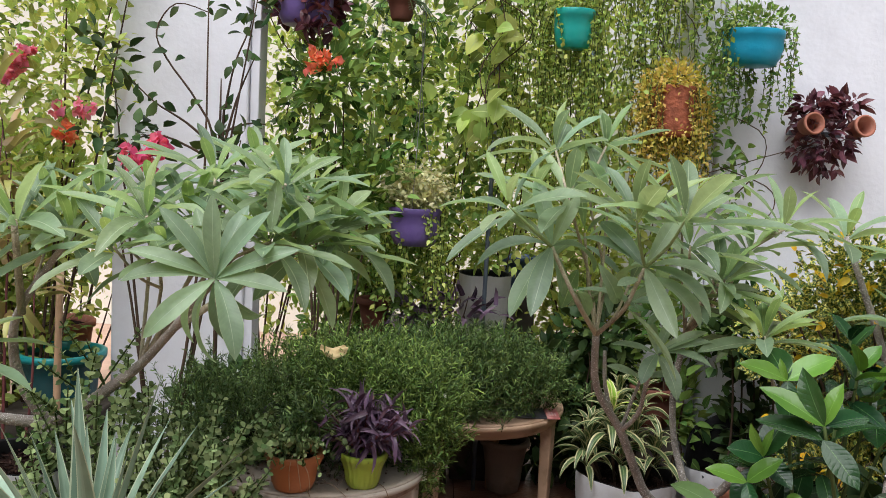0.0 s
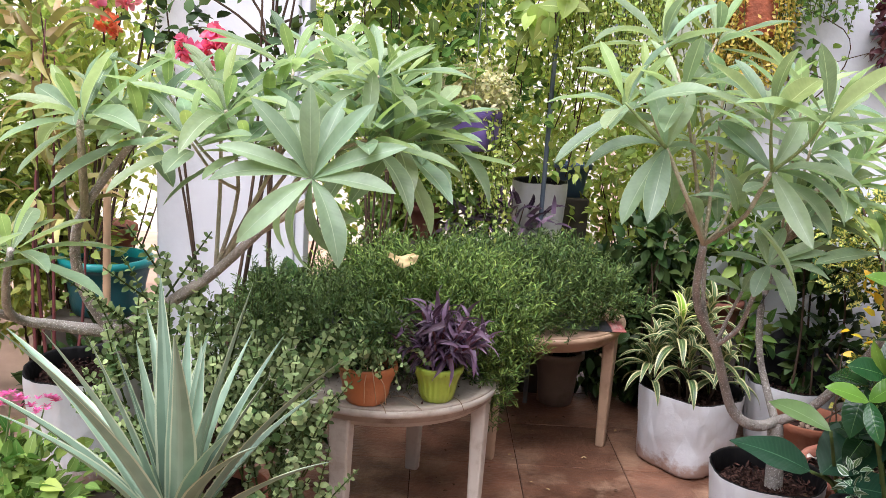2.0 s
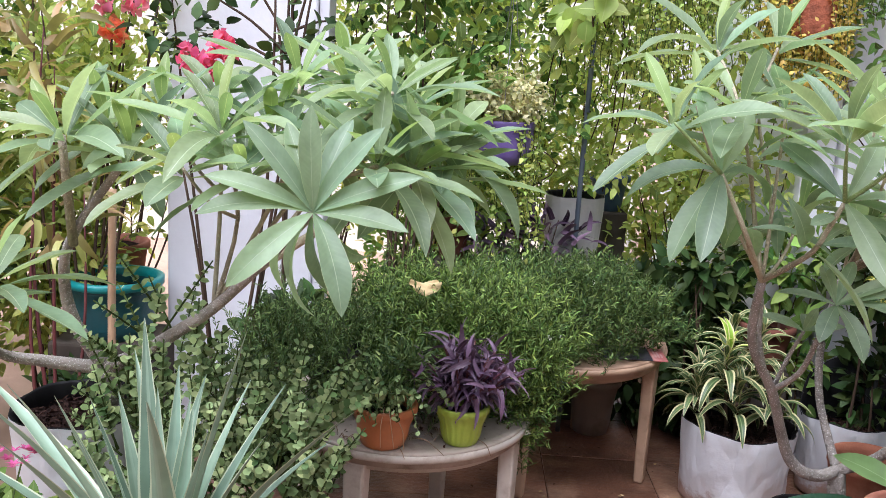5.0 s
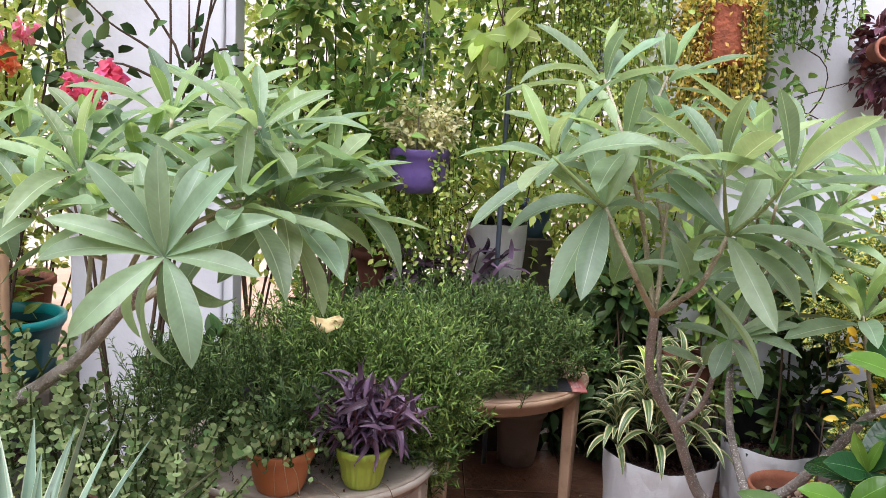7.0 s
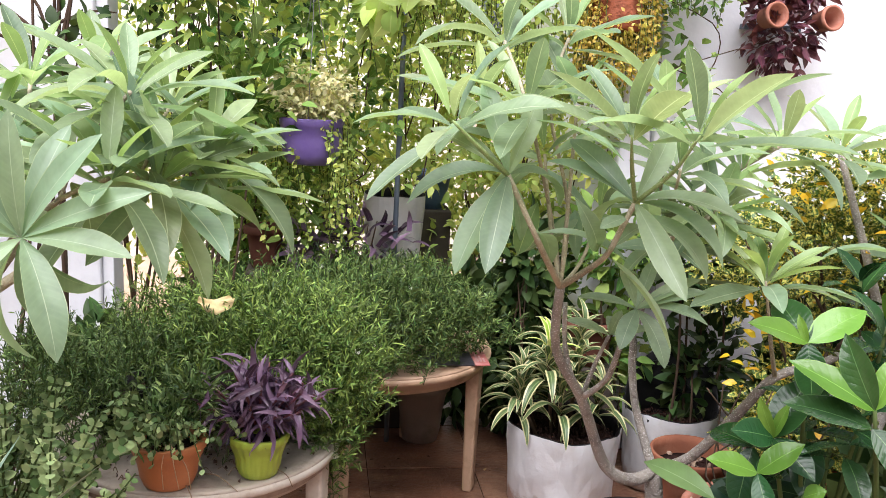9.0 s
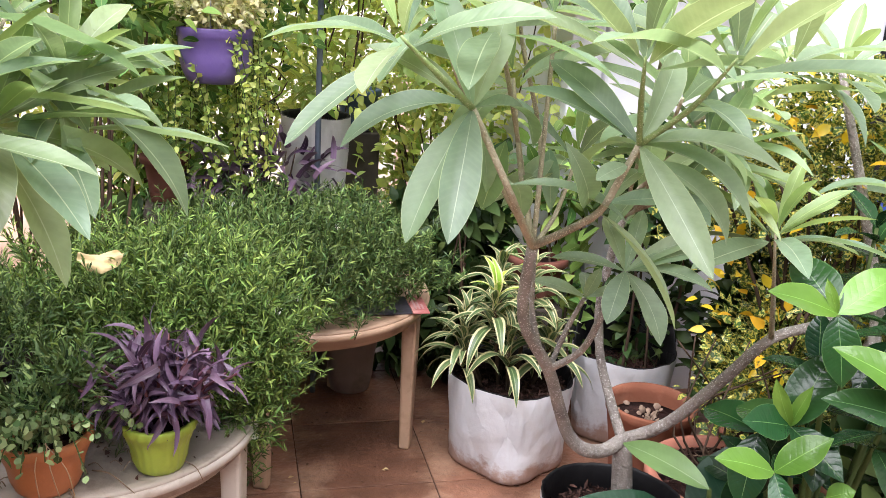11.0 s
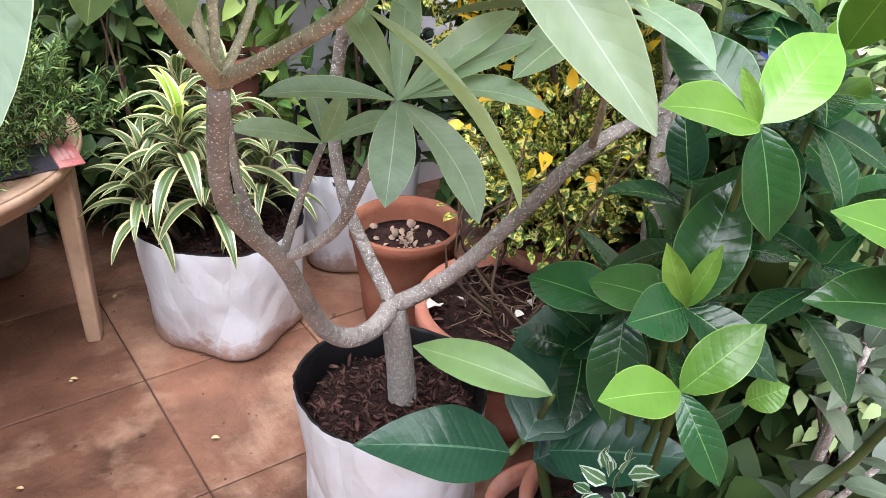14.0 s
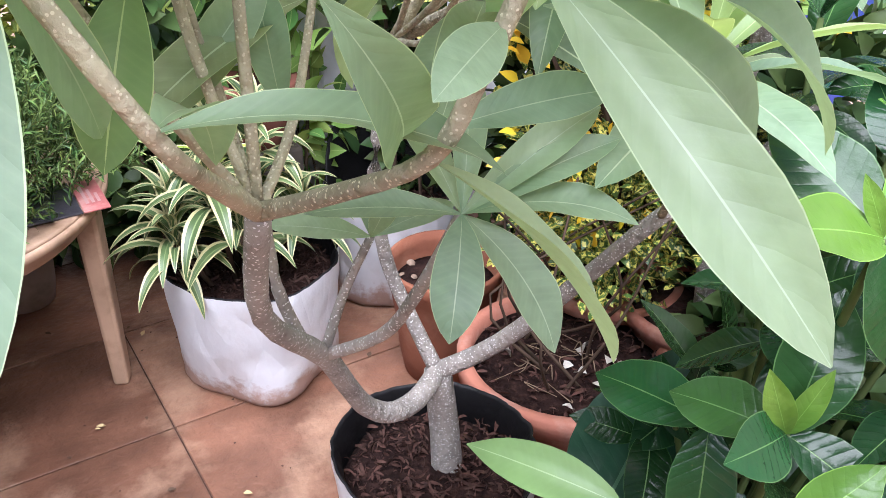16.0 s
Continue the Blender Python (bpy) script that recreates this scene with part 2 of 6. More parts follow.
M = dict(
    card_red=solid("faded_red_print", (0.45, 0.14, 0.13), 0.4, 0.25, 20, (0.55, 0.38, 0.33), 0.7, 20),
    card_dark=solid("dark_print", (0.035, 0.033, 0.04), 0.35, 0.2, 20),
    card_white=solid("pale_print", (0.50, 0.30, 0.28), 0.4, 0.05, 20),
    dry_leaf=solid("dry_tan_leaf", (0.48, 0.37, 0.19), 0.7, 0.25, 40, (0.28, 0.18, 0.08), 0.6, 40, spec=0.2),
    tile=solid("terracotta_tile", (0.148, 0.070, 0.042), 0.38, 0.45, 7.0, (0.38, 0.24, 0.155), 0.85, 4.2, 0.45, 55, placed=True, spec=0.35),
    grout=solid("dark_grout", (0.055, 0.03, 0.021), 0.9, 0.3, 20, spec=0.1),
    earth=solid("pale_paving", (0.40, 0.27, 0.20), 0.85, 0.25, 3, (0.26, 0.16, 0.115), 0.5, 2.0, spec=0.2),
    white_wall=solid("white_lime_paint", (0.77, 0.77, 0.81), 0.75, 0.04, 2.0, (0.55, 0.54, 0.56), 0.35, 3.0, 0.2, 40),
    cream_wall=solid("cream_block_wall", (0.80, 0.76, 0.66), 0.8, 0.08, 3.0, (0.55, 0.49, 0.40), 0.4, 3.0),
    blue_paint=solid("blue_paint", (0.006, 0.03, 0.22), 0.35, 0.1, 6, (0.05, 0.08, 0.25), 0.4, 8),
    plastic=solid("dirty_white_plastic", (0.55, 0.49, 0.42), 0.5, 0.08, 6, (0.24, 0.16, 0.10), 0.8, 8.0, 0.08, 80, spec=0.3),
    plastic_soiled=solid("soil_stained_plastic", (0.40, 0.34, 0.28), 0.6, 0.15, 6, (0.13, 0.085, 0.055), 0.95, 7.0, 0.25, 70, spec=0.25),
    # Bucket plastic: under-table shade put into the base colour, plus blotchy stains.
    plastic_shaded=solid("shade_darkened_plastic", (0.24, 0.19, 0.15), 0.6, 0.15, 6, (0.12, 0.08, 0.05), 0.8, 8.0, 0.1, 80, spec=0.2),
    plastic_old=solid("stained_beige_plastic", (0.42, 0.28, 0.185), 0.5, 0.12, 6, (0.20, 0.115, 0.06), 0.8, 9.0, 0.08, 80),
    bag=solid("white_woven_bag", (0.565, 0.565, 0.58), 0.45, 0.06, 8, (0.46, 0.40, 0.36), 0.4, 7.5, 0.35, 26, mud=(0.26, 0.13, 0.075), crease=0.55),
    bag_grey=solid("grey_white_bag", (0.50, 0.48, 0.46), 0.5, 0.1, 8, (0.34, 0.28, 0.23), 0.45, 6, 0.3, 26),
    black=solid("black_plastic", (0.006, 0.0055, 0.006), 0.5, 0.2, 10, spec=0.2),
    soil=solid("dark_moist_soil", (0.022, 0.011, 0.009), 0.95, 0.5, 30, (0.06, 0.03, 0.022), 0.7, 45, 1.0, 90, spec=0.1),
    chip=solid("bark_chip", (0.042, 0.019, 0.014), 0.85, 0.7, 60, (0.12, 0.07, 0.05), 0.6, 35, spec=0.2),
    petal_white=solid("fallen_white_petal", (0.52, 0.48, 0.42), 0.7, 0.2, 30, (0.3, 0.2, 0.13), 0.6, 40, spec=0.2),
    terracotta=solid("terracotta", (0.34, 0.135, 0.09), 0.8, 0.15, 7, (0.47, 0.29, 0.23), 0.7, 11.0, 0.2, 70, spec=0.15),
    terra_orange=solid("orange_terracotta", (0.21, 0.078, 0.044), 0.8, 0.25, 7, (0.32, 0.17, 0.11), 0.5, 9.0, 0.2, 70, spec=0.15),
    orange_pot=solid("orange_plastic", (0.50, 0.18, 0.065), 0.5, 0.08, 7, (0.3, 0.13, 0.07), 0.4, 10),
    lime_pot=solid("lime_plastic", (0.33, 0.43, 0.05), 0.45, 0.06, 7, (0.2, 0.2, 0.04), 0.4, 10),
    purple_pot=solid("violet_plastic", (0.14, 0.09, 0.28), 0.4, 0.08, 7, (0.2, 0.16, 0.3), 0.4, 10),
    teal_pot=solid("teal_green_plastic", (0.015, 0.33, 0.28), 0.4, 0.08, 7),
    blue_pot=solid("sky_blue_plastic", (0.01, 0.30, 0.47), 0.4, 0.08, 7),
    dark_block=solid("dark_stone_block", (0.075, 0.062, 0.05), 0.9, 0.3, 8, (0.12, 0.1, 0.08), 0.5, 9, spec=0.15),
    tub_body=solid("dark_teal_plastic", (0.012, 0.085, 0.10), 0.4, 0.15, 7, (0.05, 0.07, 0.065), 0.5, 8),
    dark_teal=solid("teal_plastic_rim", (0.012, 0.24, 0.24), 0.35, 0.1, 7),
    navy_pot=solid("navy_plastic", (0.05, 0.09, 0.16), 0.4, 0.08, 7),
    brick_pot=solid("brick_red_clay", (0.13, 0.05, 0.034), 0.85, 0.2, 8, (0.12, 0.06, 0.04), 0.6, 8, spec=0.15),
    wicker=solid("red_brown_coir", (0.30, 0.085, 0.04), 0.9, 0.3, 30, None, 0, 5, 0.8, 60),
    bark=solid("grey_bark", (0.30, 0.265, 0.232), 0.75, 0.3, 14, (0.38, 0.34, 0.31), 0.6, 30, 0.8, 90, dots=(0.66, 0.63, 0.60), dot_scale=240.0, spec=0.2),
    bark_young=solid("olive_young_bark", (0.38, 0.335, 0.235), 0.65, 0.3, 14, (0.48, 0.43, 0.32), 0.5, 40, 0.8, 90, dots=(0.58, 0.52, 0.38), dot_scale=300.0, spec=0.25),
    dry_twig=solid("dry_tan_twig", (0.20, 0.14, 0.09), 0.85, 0.35, 20, spec=0.15),
    green_shoot=solid("green_shoot", (0.22, 0.30, 0.11), 0.55, 0.2, 14, (0.32, 0.36, 0.18), 0.5, 40, 0.4, 90, dots=(0.42, 0.46, 0.26), dot_scale=330.0, spec=0.25),
    twig=solid("brown_twig", (0.07, 0.045, 0.03), 0.85, 0.3, 14, spec=0.15),
    red_stem=solid("dark_red_stem", (0.12, 0.03, 0.03), 0.6, 0.3, 14),
    green_stem=solid("green_stem", (0.07, 0.10, 0.03), 0.7, 0.3, 14, spec=0.15),
    bamboo=solid("tan_cane", (0.50, 0.33, 0.20), 0.6, 0.15, 10),
    metal=solid("grey_blue_steel", (0.14, 0.17, 0.22), 0.5, 0.2, 10, (0.25, 0.27, 0.2), 0.5, 8, 0.1, 60, 0.3),
    hook=solid("thin_wire", (0.25, 0.25, 0.25), 0.4, 0.1, 10, None, 0, 5, 0.1, 60, 0.8),
    plumeria=leafy("plumeria_leaf", (0.226, 0.340, 0.220), (0.310, 0.398, 0.202), (0.54, 0.64, 0.44), 0.017, 0.40, 0.30, 0.016, through_light=0.48, side_veins=0.09, spec=0.62, relief=0.35, relief_scale=9, quilt=0.25, rim=(0.42, 0.52, 0.30)),
    # Bluer blade: sky sheen put into the colour of leaves the camera nears.
    plumeria_sheen=leafy("sheen_tinted_plumeria_leaf", (0.240, 0.352, 0.234), (0.285, 0.384, 0.22), (0.46, 0.56, 0.40), 0.012, 0.42, 0.22, 0.014, through_light=0.50, side_veins=0.09, spec=0.62, relief=0.25, relief_scale=9, quilt=0.2, rim=(0.42, 0.52, 0.32)),
    plumeria_yellow=leafy("young_plumeria_leaf", (0.26, 0.385, 0.16), (0.32, 0.42, 0.15), (0.55, 0.66, 0.32), 0.016, 0.38, 0.15, 0.015, through_light=0.42, side_veins=0.05, relief=0.12, relief_scale=6, rim=(0.5, 0.6, 0.3)),
    glossy=leafy("glossy_dark_leaf", (0.009, 0.034, 0.011), (0.019, 0.060, 0.015), (0.12, 0.22, 0.07), 0.012, 0.22, 0.4, 0.02, through_light=0.06, side_veins=0.03, spec=0.28, relief=0.6, relief_scale=4, quilt=0.14, rim=(0.04, 0.09, 0.03)),
    glossy_lime=leafy("glossy_young_leaf", (0.068, 0.160, 0.020), (0.12, 0.235, 0.032), (0.20, 0.38, 0.07), 0.010, 0.26, 0.15, 0.015, through_light=0.16, side_veins=0.02, spec=0.38, relief=0.5, relief_scale=3, quilt=0.08, rim=(0.17, 0.31, 0.05)),
    glossy_mid=leafy("glossy_green_leaf", (0.013, 0.048, 0.012), (0.024, 0.074, 0.017), (0.11, 0.21, 0.07), 0.010, 0.22, 0.25, 0.02, through_light=0.08, side_veins=0.03, spec=0.3, relief=0.6, relief_scale=4, quilt=0.12, rim=(0.07, 0.14, 0.045)),
    pale_leaf=leafy("pale_sage_leaf", (0.12, 0.20, 0.065), (0.15, 0.23, 0.08), (0.3, 0.4, 0.2), 0.014, 0.4, 0.2, 0.015, through_light=0.15, side_veins=0.06, spec=0.4, relief=0.3, relief_scale=6),
    dull_frond=leafy("grey_green_frond", (0.09, 0.15, 0.10), (0.17, 0.24, 0.16), None, 0.03, 0.45, 0.3, 0.02, island=True, through_light=0.25, spec=0.25),
    dull_leaf=leafy("dull_grey_green_leaf", (0.048, 0.068, 0.042), (0.095, 0.122, 0.075), (0.15, 0.19, 0.12), 0.014, 0.4, 0.3, 0.015, through_light=0.08, side_veins=0.05, spec=0.25, relief=0.2, relief_scale=6),
    zebra=leafy("silver_striped_leaf", (0.04, 0.10, 0.04), (0.07, 0.14, 0.05), (0.42, 0.5, 0.4), 0.05, 0.4, 0.2, 0.015, island=True, through_light=0.1, edge=(0.42, 0.5, 0.4), edge_from=0.36),
    pebble=solid("dry_pebble", (0.28, 0.20, 0.145), 0.85, 0.4, 40, (0.17, 0.10, 0.07), 0.6, 30, spec=0.15),
    blue_green=leafy("blue_green_broad_leaf", (0.011, 0.045, 0.024), (0.018, 0.058, 0.028), (0.08, 0.16, 0.09), 0.016, 0.30, 0.25, 0.01, through_light=0.04, side_veins=0.14, spec=0.3, relief=0.7, relief_scale=5, quilt=0.12),
    needle=leafy("fine_bright_leaf", (0.024, 0.062, 0.013), (0.21, 0.30, 0.065), None, 0.03, 0.45, 0.5, 0.02, island=True, through_light=0.08, spec=0.2),
    # Darker copy of needle: tree shade over the back bush put into its colour.
    needle_shaded=leafy("fine_shaded_leaf", (0.018, 0.047, 0.012), (0.13, 0.19, 0.048), None, 0.03, 0.45, 0.55, 0.025, island=True, through_light=0.06, spec=0.2),
    needle_dark=leafy("fine_dark_leaf", (0.022, 0.056, 0.018), (0.18, 0.26, 0.08), None, 0.03, 0.45, 0.5, 0.02, island=True, through_light=0.05, spec=0.2),
    round_leaf=leafy("round_fleshy_leaf", (0.09, 0.16, 0.05), (0.42, 0.50, 0.23), None, 0.03, 0.4, 0.4, 0.02, island=True, through_light=0.08, spec=0.14),
    shrub=leafy("shrub_leaf", (0.095, 0.19, 0.045), (0.25, 0.35, 0.08), (0.28, 0.38, 0.12), 0.03, 0.42, 0.45, 0.03, island=True, through_light=0.28, spec=0.14),
    # Pale leaf; on the background shrubs its light tone stands for sunlight.
    shrub_light=leafy("light_creeper_leaf", (0.27, 0.37, 0.085), (0.48, 0.53, 0.14), (0.5, 0.6, 0.2), 0.03, 0.4, 0.35, 0.03, island=True, through_light=0.45, spec=0.3),
    # Set darker than real foliage: shade in the gaps is put into this colour.
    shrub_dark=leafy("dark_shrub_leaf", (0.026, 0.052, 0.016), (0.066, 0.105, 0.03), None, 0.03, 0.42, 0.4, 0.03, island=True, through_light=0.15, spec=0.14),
    string=leafy("string_leaf", (0.25, 0.355, 0.075), (0.50, 0.56, 0.16), None, 0.03, 0.45, 0.4, 0.03, island=True, through_light=0.4, spec=0.3),
    cream_leaf=leafy("cream_tiny_leaf", (0.46, 0.47, 0.22), (0.74, 0.70, 0.44), None, 0.03, 0.5, 0.3, 0.03, island=True, through_light=0.35, spec=0.3),
    gold=leafy("golden_leaf", (0.52, 0.42, 0.07), (0.66, 0.52, 0.15), None, 0.03, 0.45, 0.3, 0.03, island=True, through_light=0.4),
    purple=leafy("purple_heart_leaf", (0.062, 0.030, 0.066), (0.22, 0.14, 0.21), (0.22, 0.15, 0.22), 0.03, 0.35, 0.45, 0.03, island=True, through_light=0.08),
    wine=leafy("wine_red_leaf", (0.075, 0.022, 0.035), (0.16, 0.05, 0.06), (0.25, 0.1, 0.1), 0.03, 0.35, 0.4, 0.03, island=True, through_light=0.2),
    cordyline=leafy("bronze_strap_leaf", (0.28, 0.33, 0.09), (0.36, 0.25, 0.12), None, 0.03, 0.4, 0.4, 0.04, island=True, through_light=0.35),
    striped=leafy("cream_edged_strap_leaf", (0.045, 0.085, 0.03), (0.10, 0.15, 0.055), (0.20, 0.26, 0.11), 0.04, 0.35, 0.25, 0.015, island=True, through_light=0.2, edge=(0.45, 0.42, 0.22), edge_from=0.315),
    striped_young=leafy("yellow_strap_leaf", (0.26, 0.42, 0.05), (0.38, 0.50, 0.06), None, 0.03, 0.35, 0.15, 0.015, island=True, through_light=0.3, edge=(0.66, 0.63, 0.30), edge_from=0.30),
    agave=leafy("grey_green_spear_leaf", (0.165, 0.25, 0.18), (0.22, 0.31, 0.22), (0.24, 0.33, 0.24), 0.10, 0.42, 0.22, 0.012, island=False, through_light=0.06, edge=(0.44, 0.49, 0.34), edge_from=0.42, relief=0.3, relief_scale=12),
    croton=leafy("yellow_spotted_leaf", (0.045, 0.10, 0.025), (0.10, 0.16, 0.03), None, 0.03, 0.35, 0.35, 0.02, island=True, through_light=0.2, blotch=(0.68, 0.60, 0.13), blotch_amount=0.8),
    yellow=leafy("yellow_leaf", (0.75, 0.48, 0.02), (0.8, 0.58, 0.04), None, 0.03, 0.35, 0.2, 0.02, island=True, through_light=0.35),
    bract_pink=leafy("pink_bract", (0.78, 0.18, 0.36), (0.85, 0.36, 0.52), None, 0.03, 0.6, 0.2, 0.02, island=True, through_light=0.45),
    bract_red=leafy("crimson_bract", (0.64, 0.06, 0.19), (0.78, 0.22, 0.36), None, 0.03, 0.6, 0.2, 0.015, island=True, through_light=0.45),
    magenta=leafy("magenta_petal", (0.58, 0.09, 0.28), (0.70, 0.20, 0.42), None, 0.03, 0.6, 0.2, 0.015, island=True, through_light=0.35),
    bract_orange=leafy("orange_bract", (0.80, 0.20, 0.10), (0.85, 0.30, 0.20), None, 0.03, 0.6, 0.2, 0.02, island=True, through_light=0.45),
    white_flower=leafy("white_petal", (0.8, 0.8, 0.75), None, None, 0.03, 0.6, 0.1, 0.0, island=True, through_light=0.3),
)


# ---- mesh tools ----
def grid_leaf(length, width, shape, seg=8, cross=4, fold=0.25, bend=0.3, wave=0.0, stalk=0.0):
    """A leaf along +y with its face to +z: vertices, faces and uv. shape: half-width at v in 0..1; bend: droop of the tip, radians."""
    vs, fs, uv = [], [], []
    y, z, a, step = stalk, 0.0, bend * -0.3, length / seg
    for i in range(seg + 1):
        v = i / seg
        w = max(shape(v), 0.012) * width
        for j in range(cross + 1):
            s = 2 * j / cross - 1
            rise = abs(s) * w * fold + wave * w * math.sin(v * 14 + s * 2) * abs(s)
            vs.append((s * w, y, z + rise))
            uv.append((j / cross, v))
        y += step * math.cos(a)
        z -= step * math.sin(a)
        a += bend * 1.3 / seg
    n = cross + 1
    for i in range(seg):
        for j in range(cross):
            fs.append((i * n + j, i * n + j + 1, (i + 1) * n + j + 1, (i + 1) * n + j))
    return np.array(vs), fs, np.array(uv)


def oblong(v):   # widest past the middle, short point
    return 0.5 * math.sin(math.pi * min(1.0, max(0.0, v)) ** 1.42) ** 0.8 if v < 1 else 0.0


def blunt(v):    # long taper from the stalk, widest at two thirds, rounded end
    if v < 0.62:
        return 0.5 * math.sin(math.pi / 2 * v / 0.62) ** 0.85
    return 0.5 * max(0.0, 1 - ((v - 0.62) / 0.38) ** 1.9) ** 0.78


def ovate(v):    # widest below the middle, drawn-out tip
    return 0.5 * math.sin(math.pi * max(0.0, v) ** 0.72) ** 0.9 if v < 1 else 0.0


def elliptic(v):  # widest in the middle, a short drawn-out tip
    return 0.5 * math.sin(math.pi * min(1.0, max(0.0, v)) ** 0.95) ** 0.72 * (1 - 0.35 * max(0.0, (v - 0.8) / 0.2)) if v < 1 else 0.0


def disc(v):
    return 0.5 * math.sqrt(max(0.0, 1 - (2 * v - 1) ** 2))


def strap(v):
    return 0.5 * min(1.0, 0.45 + v * 1.6) * min(1.0, (1 - v) * 2.2) ** 0.7


def spear(v):
    return 0.5 * (0.75 + 0.5 * v) * (1 - v) ** 0.55 if v < 0.5 else 0.5 * (1 - v) ** 0.85 * 1.22


def mesh_of(name, vs, fs, material, uv=None, smooth=True):
    me = bpy.data.meshes.new(name)
    me.from_pydata([tuple(v) for v in vs], [], fs)
    if uv is not None:
        layer = me.uv_layers.new(name="uv")
        idx = np.empty(len(me.loops), dtype=np.int32)
        me.loops.foreach_get("vertex_index", idx)
        layer.data.foreach_set("uv", np.asarray(uv, dtype=np.float32)[idx].ravel())
    me.polygons.foreach_set("use_smooth", [smooth] * len(me.polygons))
    me.materials.append(material)
    me.update()
    return me


def frame_of(way, up=(0, 0, 1), roll=0.0):
    """A turn whose y axis is way and whose z axis lies towards up."""
    y = Vector(way).normalized()
    u = Vector(up)
    if abs(y.dot(u.normalized())) > 0.98:
        u = Vector((0.3, -1, 0.2))
    x = y.cross(u).normalized()
    z = x.cross(y)
    m = Matrix((x, y, z)).transposed()
    return m @ Matrix.Rotation(roll, 3, "Y")


def scatter(name, leaf, placed, material):
    """One mesh of many small leaves; placed: list of (place, turn 3x3, size)."""
    vs, fs, uv = leaf
    n, k = len(vs), len(placed)
    if k == 0:
        placed, k = [((0, 0, 0), Matrix.Identity(3), 0.001)], 1
    big = np.empty((k, n, 3))
    for i, (p, r, s) in enumerate(placed):
        big[i] = vs @ (np.array(r).T * s) + np.array(p)
    f = np.array(fs, dtype=np.int64)
    faces = (f[None] + (np.arange(k) * n)[:, None, None]).reshape(-1, f.shape[1])
    return mesh_of(name, big.reshape(-1, 3), faces.tolist(), material, np.tile(uv, (k, 1)))


def tube_data(path, radii, sides=8):
    """A round stem along points; radii per point."""
    pts = [Vector(p) for p in path]
    if len(pts) > 2:      # smooth by Catmull-Rom
        fine, fr = [], []
        for i in range(len(pts) - 1):
            p0, p1, p2, p3 = pts[max(i - 1, 0)], pts[i], pts[i + 1], pts[min(i + 2, len(pts) - 1)]
            for q in range(4):
                t = q / 4
                fine.append(0.5 * ((2 * p1) + (p2 - p0) * t + (2 * p0 - 5 * p1 + 4 * p2 - p3) * t * t + (3 * p1 - p0 - 3 * p2 + p3) * t ** 3))
                fr.append(radii[i] + (radii[i + 1] - radii[i]) * t)
        fine.append(pts[-1])
        fr.append(radii[-1])
        pts, radii = fine, fr
    vs, fs = [], []
    for i, p in enumerate(pts):
        d = (pts[min(i + 1, len(pts) - 1)] - pts[max(i - 1, 0)]).normalized()
        r = frame_of(d)
        for j in range(sides):
            a = 2 * math.pi * j / sides
            vs.append(tuple(p + r @ Vector((math.cos(a), 0, math.sin(a))) * radii[i]))
    for i in range(len(pts) - 1):
        for j in range(sides):
            fs.append((i * sides + j, i * sides + (j + 1) % sides, (i + 1) * sides + (j + 1) % sides, (i + 1) * sides + j))
    fs.append(tuple(range(sides - 1, -1, -1)))
    fs.append(tuple((len(pts) - 1) * sides + j for j in range(sides)))
    return vs, fs


def tubes(name, paths, material, sides=6):
    vs, fs = [], []
    for path, radii in paths:
        a, b = tube_data(path, radii, sides)
        o = len(vs)
        vs += a
        fs += [tuple(i + o for i in f) for f in b]
    return mesh_of(name, vs, fs, material)


def lathe(name, profile, material, seg=32, wobble=0.0, ribs=0, rib=0.0, seed=0, foot=True, top=True):
    """A turned body from (radius, height) pairs, outside then inside."""
    r = random.Random(seed)
    ph = [r.uniform(0, 6.28) for _ in range(3)]
    vs, fs = [], []
    for rad, z in profile:
        for j in range(seg):
            a = 2 * math.pi * j / seg
            k = 1 + wobble * (math.sin(3 * a + ph[0] + z * 9) + 0.7 * math.sin(5 * a + ph[1] - z * 14) + 0.5 * math.sin(9 * a + ph[2] + z * 30))
            if ribs:
                k += rib * math.cos(ribs * a)
            vs.append((rad * k * math.cos(a), rad * k * math.sin(a), z + wobble * 0.12 * math.sin(2 * a + ph[1]) * (z > 0.02)))
    for i in range(len(profile) - 1):
        for j in range(seg):
            fs.append((i * seg + j, i * seg + (j + 1) % seg, (i + 1) * seg + (j + 1) % seg, (i + 1) * seg + j))
    if foot:
        fs.append(tuple(range(seg - 1, -1, -1)))
    if top:
        fs.append(tuple((len(profile) - 1) * seg + j for j in range(seg)))
    return mesh_of(name, vs, fs, material)


def box_data(x0, x1, y0, y1, z0, z1):
    vs = [(x, y, z) for z in (z0, z1) for y in (y0, y1) for x in (x0, x1)]
    fs = [(0, 2, 3, 1), (4, 5, 7, 6), (0, 1, 5, 4), (2, 6, 7, 3), (0, 4, 6, 2), (1, 3, 7, 5)]
    return vs, fs


